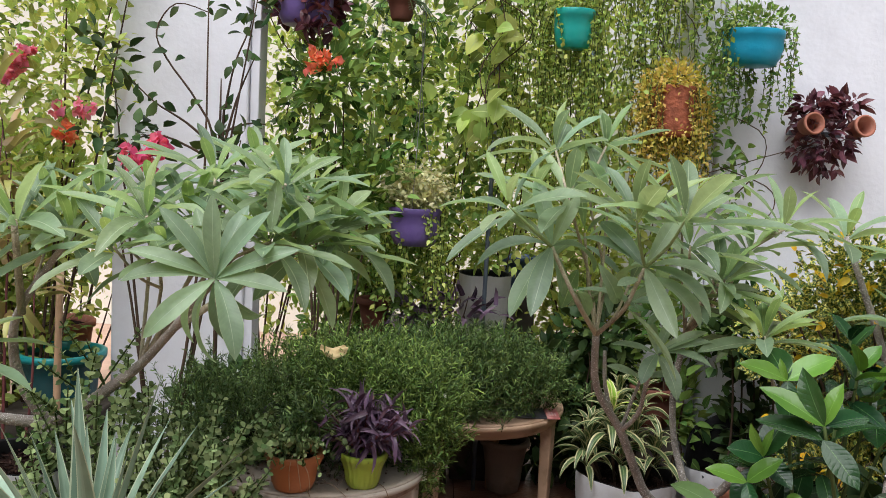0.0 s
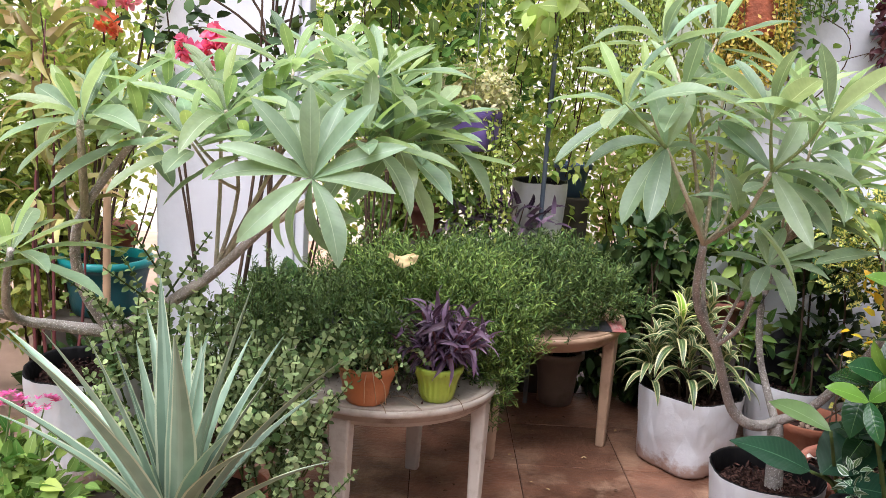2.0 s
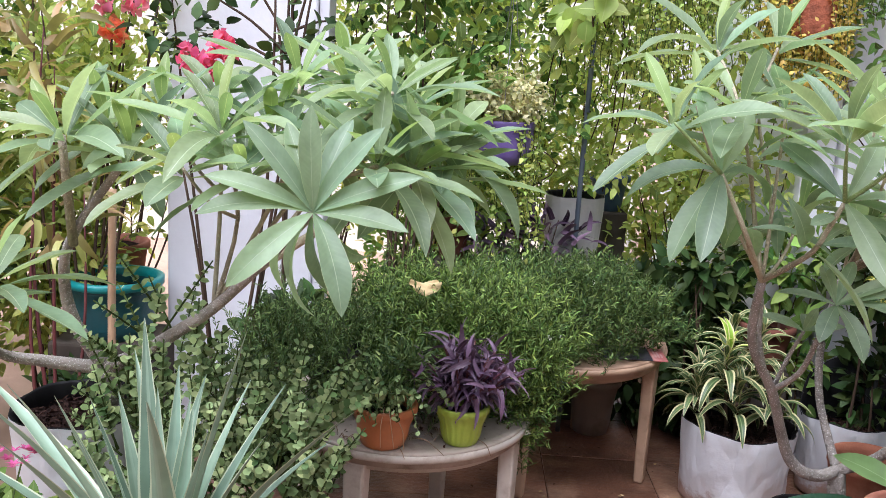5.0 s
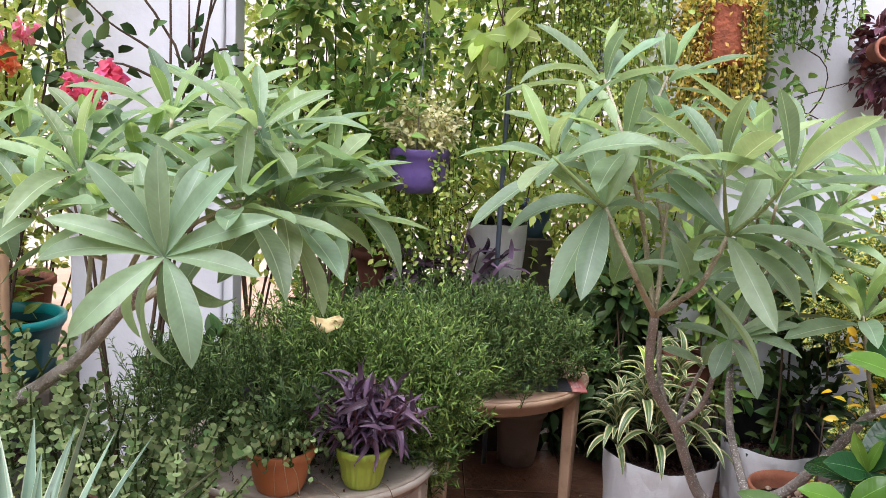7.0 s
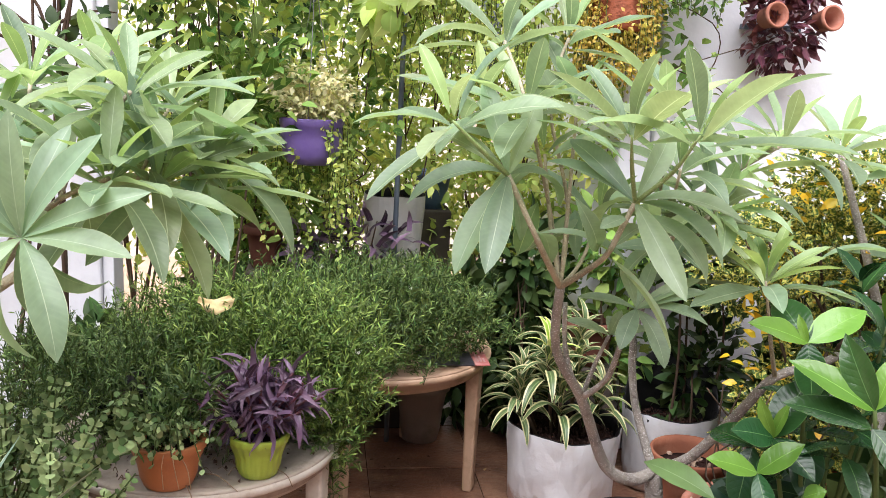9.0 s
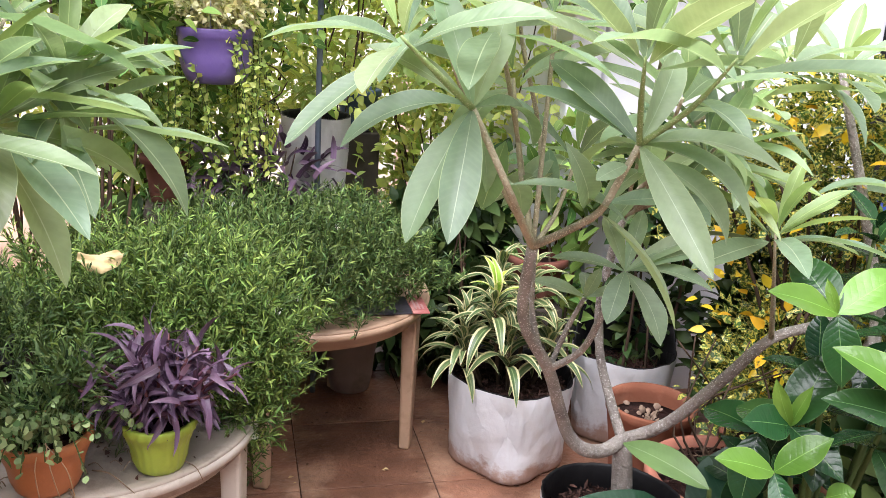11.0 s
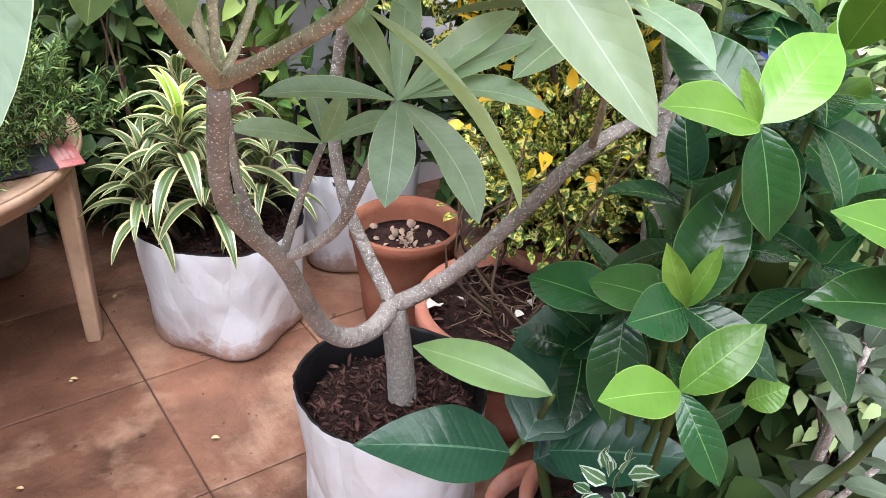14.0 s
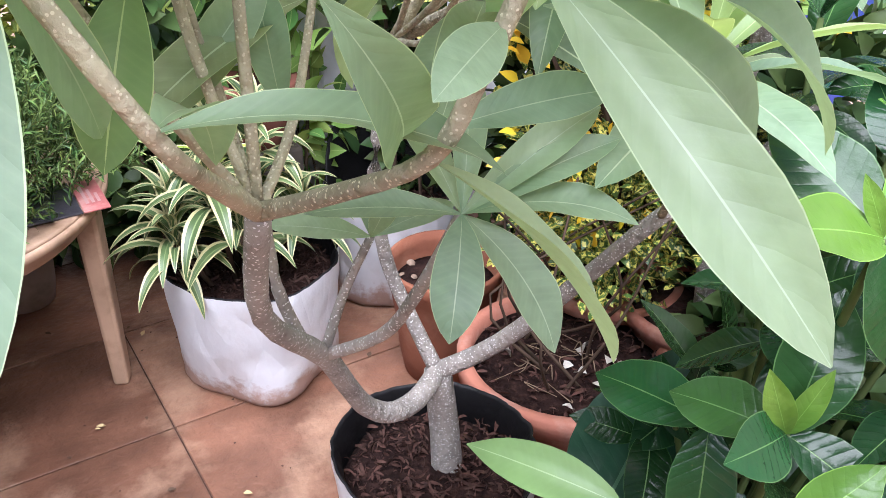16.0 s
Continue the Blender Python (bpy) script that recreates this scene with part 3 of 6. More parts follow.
def bevelled_box(name, x0, x1, y0, y1, z0, z1, material, bevel=0.006, taper=0.0):
    bm = bmesh.new()
    vs, fs = box_data(x0, x1, y0, y1, z0, z1)
    cx, cy = (x0 + x1) / 2, (y0 + y1) / 2
    bv = [bm.verts.new((cx + (x - cx) * (1 - taper * (z == z0)), cy + (y - cy) * (1 - taper * (z == z0)), z)) for x, y, z in vs]
    for f in fs:
        bm.faces.new([bv[i] for i in f])
    if bevel:
        bmesh.ops.bevel(bm, geom=bm.edges[:], offset=bevel, segments=2, affect="EDGES", profile=0.5)
    me = bpy.data.meshes.new(name)
    bm.to_mesh(me)
    bm.free()
    me.materials.append(material)
    me.polygons.foreach_set("use_smooth", [False] * len(me.polygons))
    return me


def part(name, me, parent, label="", m=None):
    ob = new(name, me)
    ob.parent = parent
    if m is not None:
        ob.matrix_basis = m
    if label:
        ob["label"] = label
    return ob


def thing(name, label, category, place=(0, 0, 0), group="", kind=""):
    ob = new(name)
    ob.empty_display_size = 0.05
    ob.location = place
    return tagged(ob, label, category, group, kind)


def structure(name, me, label, category):
    return tagged(new(name, me), label, category, "", "structure")


def rand_dir(r, up=0.0):
    while True:
        v = Vector((r.uniform(-1, 1), r.uniform(-1, 1), r.uniform(-1, 1)))
        if 0.05 < v.length < 1:
            v.normalize()
            v.z += up
            return v.normalized()


def clumps(r, blobs, count, up=0.5, size=(0.7, 1.2), skin=0.55, droop=0.0):
    """Leaf places in several ellipsoid clumps (centre, radii), denser near their skin, faces mostly upward."""
    out = []
    vol = [b[1][0] * b[1][1] * b[1][2] for b in blobs]
    tot = sum(v ** 0.75 for v in vol)
    for (c, rad), v in zip(blobs, vol):
        for _ in range(int(count * v ** 0.75 / tot) + 1):
            d = rand_dir(r)
            q = r.uniform(skin, 1.0) * (1 + 0.22 * noise.noise(Vector((d.x * 2 + c[0] * 5, d.y * 2, d.z * 2 + c[2] * 3))))
            p = Vector(c) + Vector((d.x * rad[0], d.y * rad[1], d.z * rad[2])) * q
            way = (d + rand_dir(r) * 0.9 + Vector((0, 0, up - droop))).normalized()
            out.append((p, frame_of(way, rand_dir(r, 1.2)), r.uniform(*size)))
    return out


def strands(r, tops, length, step, sway=0.08, size=(0.7, 1.2), out_way=None):
    """Hanging shoots: their paths, and leaves in pairs along them."""
    paths, leaves = [], []
    for top in tops:
        p, n = Vector(top), max(3, int(length * r.uniform(0.5, 1.1) / step))
        d = Vector((r.uniform(-1, 1), r.uniform(-1, 1), 0.2)) * 0.5 if out_way is None else Vector(out_way(p)) + rand_dir(r) * 0.3
        pts = [p.copy()]
        for i in range(n):
            d = d * 0.75 + Vector((r.uniform(-sway, sway) * 3, r.uniform(-sway, sway) * 3, -0.45))
            p = p + d.normalized() * step
            pts.append(p.copy())
            for s in (-1, 1):
                way = (rand_dir(r) + Vector((0, 0, -0.2))).normalized()
                leaves.append((p, frame_of(way, rand_dir(r, 0.8)), r.uniform(*size)))
        paths.append((pts[::2] + [pts[-1]], [0.0016] * (len(pts[::2]) + 1)))
    return paths, leaves

# ---- setting ----
ground = structure("ground", mesh_of("ground", *box_data(-60, 60, -60, 60, -0.3, -0.012), M["earth"], smooth=False), "pale pinkish stone paving, sunlit and dusty", "ground")
floor = structure("floor", mesh_of("floor", *box_data(-1.44, 3.27, -2.24, 4.44, -0.011, -0.004), M["grout"], smooth=False), "terracotta tiled terrace floor with dark joints", "floor")

wall_pillar = structure("wall_1", bevelled_box("wall_1", -1.295, -0.772, 3.55, 3.70, -0.01, 3.2, M["white_wall"], 0.008), "white-painted gate pillar, slightly stained", "wall")
trim = structure("trim", bevelled_box("trim", -0.770, -0.735, 3.57, 3.71, -0.01, 3.2, M["white_wall"], 0.004), "narrow white plaster edge beside the pillar", "wall trim")
wall_right = structure("wall_2", bevelled_box("wall_2", 1.14, 6.5, 3.80, 4.0, -0.01, 3.4, M["white_wall"], 0.01), "white-painted garden wall", "wall")
wall_return = structure("wall_3", bevelled_box("wall_3", 1.02, 1.137, 3.82, 6.4, -0.01, 3.4, M["white_wall"], 0.01), "white wall return behind the hanging plants", "wall")
wall_far = structure("wall_4", mesh_of("wall_4", *box_data(-9, 1.02, 7.2, 7.4, -0.3, 4.2), M["cream_wall"], smooth=False), "cream block wall of a neighbouring house", "wall")

# Two unseen walls, added to cut low sky light and deepen the shadows.
wall_block_back = structure("wall_5", bevelled_box("wall_5", -6.5, 3.8, -3.6, -3.4, -0.01, 3.0, M["cream_wall"], 0.01), "unseen cream wall added to block sky light across the terrace", "wall")
wall_block_side = structure("wall_6", bevelled_box("wall_6", 3.6, 3.8, -3.395, 3.795, -0.01, 3.0, M["cream_wall"], 0.01), "unseen cream side wall added to block low sky light", "wall")

door = structure("door_1", bevelled_box("door_1", 2.22, 3.5, 3.755, 3.796, 0.0, 2.1, M["blue_paint"], 0.006), "bright blue painted steel door in the white wall", "door")
part("door_frame", bevelled_box("door_frame", 2.15, 2.215, 3.74, 3.797, 0.0, 2.16, M["black"], 0.004), door)
for z0 in (0.15, 0.8, 1.45):
    part("panel", bevelled_box("panel", 2.32, 3.4, 3.742, 3.757, z0, z0 + 0.55, M["blue_paint"], 0.006), door)
part("door_handle", bevelled_box("door_handle", 2.27, 2.29, 3.71, 3.754, 0.95, 1.1, M["hook"], 0.003), door, "steel pull handle")


def woody(name, me, parent):
    """The fine twigs of a plant, too many and thin to tell apart."""
    return tagged(part(name, me, parent), kind="stuff")


# ---- pots ----
def pot(parent, name, radius, height, material, place, base=0.7, rim=0.012, lip=0.03, label="", ribs=0, rib=0.0, soil=0.03, belly=0.5):
    """A round pot with a rolled rim, and its soil. place: the middle of its foot, from its thing."""
    rb, t = radius * base, 0.006
    prof = [(rb * 0.9, 0), (rb, 0.004), (rb + (radius - rb) * belly * 0.62, height * 0.22), (rb + (radius - rb) * belly, height * 0.5), (radius, height - lip), (radius + rim, height - lip + 0.004),
            (radius + rim, height - 0.003), (radius + rim * 0.6, height), (radius - t, height), (radius - t - 0.003, height - lip), (rb * 0.9, 0.02)]
    p = part(name, lathe(name, prof, material, max(40, ribs * 6), 0.0, ribs, rib), parent, label, pose(*place))
    s = min(radius * 0.94, radius - 0.012)
    part("soil", lathe("soil", [(s * 0.8, height - soil - 0.02), (s, height - soil), (s * 0.6, height - soil + 0.004), (0.004, height - soil + 0.008)], M["soil"], 24, 0.01), p)
    return p


def sack_mesh(name, rows, material, seed, height, seg=112):
    """A soft sack round z: pleats that run down from the rim, slumped sides, a foot with tucked corners. rows: (radius, height)."""
    vs, fs = [], []
    off = Vector((seed * 3.7, seed * 1.3, 0))
    for rad, z in rows:
        low = max(0.0, 1 - z / (height * 0.45))
        for j in range(seg):
            a = 2 * math.pi * j / seg
            c, s = math.cos(a), math.sin(a)
            k = 1 + 0.10 * low * math.cos(4 * (a - seed * 0.37)) + 0.02 * math.cos(2 * a + seed)
            k += 0.05 * noise.noise(Vector((c * 1.6, s * 1.6, z * 4)) + off)
            fold = noise.noise(Vector((c * 5.5, s * 5.5, z * 2.2)) + off)
            k += 0.034 * (abs(fold) ** 0.7 - 0.35) * (0.35 + 0.65 * min(1, z / 0.05))
            k += 0.012 * noise.noise(Vector((c * 11, s * 11, z * 22)) + off)
            lift = 0.012 * noise.noise(Vector((c * 1.5, s * 1.5, 7)) + off) * max(0.0, min(1.0, (z / height - 0.6) / 0.4))
            vs.append((rad * k * c, rad * k * s, max(z + lift, 0.0)))
    for i in range(len(rows) - 1):
        for j in range(seg):
            fs.append((i * seg + j, i * seg + (j + 1) % seg, (i + 1) * seg + (j + 1) % seg, (i + 1) * seg + j))
    return mesh_of(name, vs, fs, material)


def grow_bag(parent, radius, height, place, material, seed, soil=0.05, inside="black"):
    """A soft plastic sack: creased, slumped, its foot tucked in, dark inside, filled with soil and bark."""
    rows = [(radius * 0.4, 0.0), (radius * 0.76, 0.0), (radius * 0.83, 0.006), (radius * 0.86, 0.018)]
    rows += [(radius * (0.86 + 0.14 * min(1, q * 1.1)), 0.018 + (height - 0.018) * q) for q in [k / 20 for k in range(1, 21)]]
    p = part("sack", sack_mesh("sack", rows, material, seed, height), parent, "", pose(*place))
    inner = [(radius, height), (radius - 0.003, height + 0.003), (radius - 0.006, height - 0.004), (radius * 0.92, height - 0.02), (radius * 0.905, height - 0.05), (radius * 0.9, height - soil - 0.03), (radius * 0.9, height - soil - 0.06)]
    part("lining", sack_mesh("lining", inner, M[inside], seed, height), p, "black plastic lining")
    s = radius * 0.915
    r = random.Random(seed)
    part("soil", lathe("soil", [(s, height - soil - 0.01), (s, height - soil), (s * 0.7, height - soil + 0.008), (s * 0.4, height - soil + 0.004), (0.004, height - soil + 0.012)], M["soil"], 32, 0.02, 0, 0, seed), p)
    chip = grid_leaf(0.024, 0.0065, strap, 3, 2, 0.6, 0.7)
    chips = []
    for _ in range(800):
        a, q = r.uniform(0, 6.28), s * 0.93 * math.sqrt(r.random())
        chips.append(((q * math.cos(a), q * math.sin(a), height - soil + r.uniform(0.008, 0.02)), frame_of(rand_dir(r) * Vector((1, 1, 0.6)), rand_dir(r, 0.6)), r.uniform(0.25, 1.15)))
    tagged(part("bark_mulch", scatter("bark_mulch", chip, chips, M["chip"]), p), kind="stuff")
    return p


# ---- plumerias ----
PLUM = [mesh_of("leaf", *(lambda g: (g[0], g[1]))(grid_leaf(1, w, blunt, 14, 4, f, b, wv)), M[m], grid_leaf(1, w, blunt, 14, 4, f, b, wv)[2])
        for w, f, b, wv, m in ((0.22, 0.42, 0.22, 0.06, "plumeria"), (0.23, 0.36, 0.5, 0.09, "plumeria"), (0.215, 0.5, 0.85, 0.07, "plumeria"), (0.20, 0.4, 0.35, 0.06, "plumeria_yellow"))]


SHEEN = [mesh_of("leaf", *(lambda g: (g[0], g[1]))(grid_leaf(1, w, blunt, 14, 4, f, b, wv)), M["plumeria_sheen"], grid_leaf(1, w, blunt, 14, 4, f, b, wv)[2])
       for w, f, b, wv in ((0.225, 0.42, 0.4, 0.05), (0.235, 0.34, 0.8, 0.08), (0.22, 0.5, 1.1, 0.06))] + [PLUM[3]]


def leaf_at(parent, base, way, length, mesh, up=(0, 0, 1), roll=0.0, wide=1.0, name="leaf"):
    ob = new(name, mesh)
    ob.parent = parent
    ob.matrix_basis = Matrix.Translation(Vector(base) - Vector(parent.location)) @ frame_of(way, up, roll).to_4x4() @ Matrix.Diagonal((length * wide, length, length, 1))
    return ob


CAM_WAY = [Vector((0.05, 1.45, 1.35)).lerp(Vector((0.235, 1.74, 1.34)), k / 4) for k in range(5)]


def rosette(parent, at, axis, count, length, seed, low=-25, high=70, young=0.15, skip=None):
    """Leaves in a spiral round a shoot's tip, the young ones upright at its heart."""
    r = random.Random(seed)
    ax = Vector((axis[0] * 0.55, axis[1] * 0.55, axis[2])).normalized()
    f = frame_of(ax, (0.2, -0.3, 1))
    low = max(low, -10)
    for i in range(count):
        k = i / max(count - 1, 1)
        a = i * 2.39996 + r.uniform(-0.25, 0.25)
        el = radians(min(high, 66) + (low - min(high, 66)) * k ** 0.7 + r.uniform(-8, 8))
        d = f @ Vector((math.cos(a) * math.cos(el), math.sin(el), math.sin(a) * math.cos(el)))
        if skip and skip(d):
            continue
        size = 1.06 * length * (0.62 + 0.38 * min(1, k * 2.2)) * r.uniform(0.85, 1.12)
        tip = Vector(at) + d * size
        if (min((tip - w).length for w in CAM_WAY) < 0.3 and tip.z < 1.34) or min((tip - w).length for w in CAM_WAY) < 0.13:
            continue         # leaves close to the camera path are left out to suit its view
        me = PLUM[3] if k < young else PLUM[r.choice((0, 0, 0, 1, 1, 2) if el < 0.4 else (0, 0, 1))]
        up = (ax * 1.0 + Vector((0, 0, 0.6)))
        leaf_at(parent, Vector(at) - ax * 0.02 * k + d * 0.012, d, size, me, up, r.uniform(-0.35, 0.35), r.uniform(0.9, 1.1))


plum_right = thing("potted_plumeria", "plumeria with long grey-green leaves in a white grow bag", "plant", (0.80, 2.66, 0))
grow_bag(plum_right, 0.168, 0.305, (0, 0, 0), M["bag"], 3, 0.065)
R2, R3, R4 = Vector((0.265, 2.125, 1.28)), Vector((0.473, 2.05, 1.25)), Vector((0.155, 2.07, 1.373))
TOP1, TOP2 = Vector((0.287, 2.350, 1.513)), Vector((0.426, 2.400, 1.527))
RA, RB, RC = Vector((0.307, 2.196, 1.395)), Vector((0.425, 1.96, 1.37)), Vector((0.525, 1.93, 1.375))
RD, RE = Vector((0.738, 2.350, 1.179)), Vector((0.935, 2.450, 1.331))
R5, R6 = Vector((0.562, 2.236, 1.011)), Vector((0.845, 2.277, 1.063))
F1, F2, JUNC = Vector((0.805, 2.662, 0.460)), Vector((0.407, 2.245, 1.052)), Vector((0.532, 2.452, 0.742))
RL, RR1, TWR, TWL = Vector((0.318, 2.116, 1.178)), Vector((0.441, 2.083, 1.15)), Vector((0.552, 2.285, 0.915)), Vector((0.566, 2.398, 0.907))
o = Vector(plum_right.location)


def limbs(parent, name, paths, material, label=""):
    """Each limb a part of its own."""
    c = Vector(parent.location)
    for pts, rad in paths:
        part(name, tubes(name, [([Vector(p) - c for p in pts], rad)], material, 10), parent, label)


limbs(plum_right, "trunk", [([(0.835, 2.67, 0.18), (0.822, 2.665, 0.33), F1], [0.029, 0.0245, 0.022])], M["bark"], "grey bark dotted with pale pores")
limbs(plum_right, "limb", [
    ([F1, (0.748, 2.625, 0.458), (0.690, 2.598, 0.478), (0.645, 2.585, 0.520), (0.600, 2.54, 0.605), JUNC, (0.437, 2.35, 0.89), F2], [0.016, 0.016, 0.0155, 0.0145, 0.013, 0.012, 0.010, 0.0095]),
    ([F1, (0.785, 2.72, 0.55), (0.765, 2.75, 0.64), (0.752, 2.75, 0.78), (0.76, 2.70, 0.98)], [0.0125, 0.011, 0.0105, 0.010, 0.009]),
    ([F1, (0.875, 2.60, 0.53), (0.93, 2.49, 0.69), (0.965, 2.41, 0.81), (1.066, 2.392, 0.85), (1.15, 2.36, 0.93)], [0.0155, 0.0135, 0.012, 0.0105, 0.0095, 0.008]),
    ([JUNC, (0.555, 2.36, 0.82), TWR, R5], [0.007, 0.0065, 0.006, 0.005]),
    ([JUNC, (0.55, 2.43, 0.83), TWL], [0.006, 0.005, 0.004]),
    ([(0.50, 2.42, 0.79), (0.47, 2.40, 0.88), (0.46, 2.39, 0.98)], [0.007, 0.006, 0.005]),
], M["bark"], "grey bark dotted with pale pores")
limbs(plum_right, "young_limb", [
    ([F2, (0.36, 2.175, 1.115), RL, R2], [0.0072, 0.006, 0.005, 0.0048]),
    ([F2, (0.425, 2.16, 1.10), RR1, (0.455, 2.06, 1.20), R3], [0.007, 0.006, 0.0052, 0.005, 0.0048]),
    ([(0.76, 2.70, 0.98), (0.74, 2.5, 1.08), RD], [0.009, 0.008, 0.006]),
    ([(0.76, 2.70, 0.98), (0.81, 2.55, 1.2), RE], [0.009, 0.008, 0.006]),
    ([(0.965, 2.41, 0.81), (0.90, 2.33, 0.92), R6], [0.006, 0.0045, 0.002]),
], M["bark_young"], "olive young bark")
limbs(plum_right, "shoot", [
    ([F2, (0.395, 2.30, 1.17), RA, TOP1], [0.004, 0.0038, 0.0036, 0.003]),
    ([F2, (0.43, 2.32, 1.2), (0.38, 2.33, 1.40), TOP2], [0.004, 0.0038, 0.0036, 0.003]),
], M["bark_young"], "olive young bark")
limbs(plum_right, "shoot", [
    ([R2, (0.21, 2.09, 1.325), R4], [0.0048, 0.0044, 0.002]),
    ([R3, (0.445, 2.0, 1.31), RB], [0.0045, 0.0038, 0.0015]),
    ([R3, (0.51, 1.99, 1.31), RC], [0.0045, 0.0038, 0.0015]),
], M["green_shoot"], "soft green shoot")
for at, ax, n, ln, sd, lo, hi in (
        (R4, (-0.6, -0.2, 0.6), 9, 0.185, 11, -15, 65), (TOP1, (-0.2, -0.1, 1), 9, 0.19, 12, 0, 75), (TOP2, (0.2, -0.1, 1), 9, 0.19, 13, 0, 75),
        (RA, (0.0, -0.1, 1), 12, 0.20, 14, -15, 75), (RB, (0.0, 0.1, 1), 10, 0.19, 15, 8, 75), (RC, (0.3, 0.1, 1), 10, 0.2, 16, 8, 75),
        (RD, (0.3, -0.4, 0.7), 14, 0.2, 17, -35, 70), (RE, (0.4, -0.2, 0.9), 13, 0.21, 18, -25, 70),
        (R6, (0.0, -0.2, 1), 17, 0.18, 20, -5, 75)):
    rosette(plum_right, at, ax, n, ln, sd, lo, hi, 0.55 if sd == 20 else 0.06)
MORE = [Vector(p) for p in ((0.37, 2.3, 1.303), (0.419, 2.27, 1.40), (0.613, 2.3, 1.377), (0.505, 2.35, 1.173), (0.667, 2.4, 1.133), (0.754, 2.35, 1.195), (0.851, 2.45, 1.266), (0.628, 2.25, 1.286), (0.234, 2.25, 1.40))]
limbs(plum_right, "shoot", [([(0.76, 2.70, 0.98) if p.x > 0.6 else F2, (Vector((0.76, 2.70, 0.98) if p.x > 0.6 else F2) * 0.45 + p * 0.55) - Vector((0, 0, 0.03)), p], [0.0042, 0.0038, 0.003]) for p in MORE], M["bark_young"], "olive young bark")
for i, p in enumerate(MORE):
    rosette(plum_right, p, ((-0.3, 0.1, 0.4, 0, 0.3, 0.4, 0.5, 0.2, -0.3)[i], -0.25, 0.9), (6 if p.x < 0.55 else 10), 0.185, 200 + i, -30, 72, 0.04)
# leaves that hang singly from the lower shoots
for base, way, ln, k, up, wd in (
        (R2, (-0.054, -0.144, -0.13), 0.205, 0, (-0.2, -1, 0.3), 1.1), (R2, (-0.105, -0.087, -0.145), 0.205, 0, (-0.75, -0.8, -0.05), 1.1), (R2, (-0.2, -0.04, -0.0), 0.2, 2, (0, -0.5, 1), 0.95),
        (R2, (-0.05, 0.1, 0.22), 0.19, 0, (0, -1, 0.3), 1), (R2, (0.1, 0.12, 0.2), 0.18, 0, (0, -1, 0.3), 1), (R2, (0.16, 0.1, -0.02), 0.19, 2, (0, -0.5, 1), 1),
        (R2, (0.06, 0.05, -0.15), 0.15, 0, (0.4, -1, 0.1), 0.9), (R2, (-0.15, 0.1, 0.1), 0.18, 0, (0, -0.6, 1), 1),
        (R3, (0.03, -0.150, -0.105), 0.21, 0, (-0.45, -0.6, 0.6), 0.95), (R3, (-0.14, 0.13, 0.08), 0.19, 0, (0, -0.4, 1), 1), (R3, (0.2, 0.0, 0.0), 0.2, 2, (0, -0.3, 1), 1),
        (R3, (-0.1, 0.14, 0.12), 0.19, 0, (0, -1, 0.4), 1), (R3, (0.12, 0.12, 0.15), 0.19, 0, (0, -1, 0.4), 1), (R3, (0.16, -0.1, -0.05), 0.2, 2, (0.2, -0.6, 1), 1),
        (R3, (-0.05, 0.14, -0.05), 0.17, 2, (0, -0.6, 1), 1), (R3, (0.15, -0.12, 0.03), 0.19, 1, (-0.2, -0.3, 1), 1), (R3, (0.1, 0.14, -0.04), 0.18, 2, (0, -0.6, 1), 1),
        (RR1, (0.14, -0.023, -0.145), 0.215, 0, (0.5, -0.3, 1), 0.75), (RL, (0.16, -0.06, 0.0), 0.18, 1, (0, -0.3, 1), 0.7), (RR1, (0.1, 0.1, 0.05), 0.16, 0, (0, -0.3, 1), 0.9), (RL, (0.08, 0.14, -0.05), 0.17, 1, (0, -0.3, 1), 0.9),
        (R5, (-0.047, -0.066, -0.04), 0.105, 1, (-0.2, -0.6, 1), 1.6), (R5, (0.042, -0.091, -0.07), 0.135, 1, (0.1, -0.6, 1), 1.45), (R5, (0.124, -0.074, 0.02), 0.145, 1, (0, -0.3, 1), 1.1),
        (R5, (0.115, -0.014, 0.075), 0.14, 0, (0, -0.6, 1), 1.0), (R5, (0.122, -0.032, 0.055), 0.14, 0, (0, -0.6, 1), 1.0), (R5, (0.06, 0.08, 0.10), 0.13, 0, (-0.3, -0.8, 0.6), 1.0), (R5, (-0.09, 0.03, 0.02), 0.12, 0, (0, -0.4, 1), 1.1), (R5, (0.0, 0.1, 0.07), 0.13, 0, (-0.2, -0.8, 0.6), 1.0),
        (TWL, (-0.09, 0.02, 0.035), 0.10, 0, (0, -0.6, 1), 1.3), (TWL, (0.01, -0.03, 0.06), 0.07, 0, (-0.3, -0.8, 0.3), 1.5), (TWL, (0.09, -0.02, 0.03), 0.09, 0, (0, -0.6, 1), 1.3), (TWL, (0.03, 0.08, 0.03), 0.09, 0, (0, -0.6, 1), 1.3)):
    leaf_at(plum_right, base, way, ln, SHEEN[k], up, 0, wd)
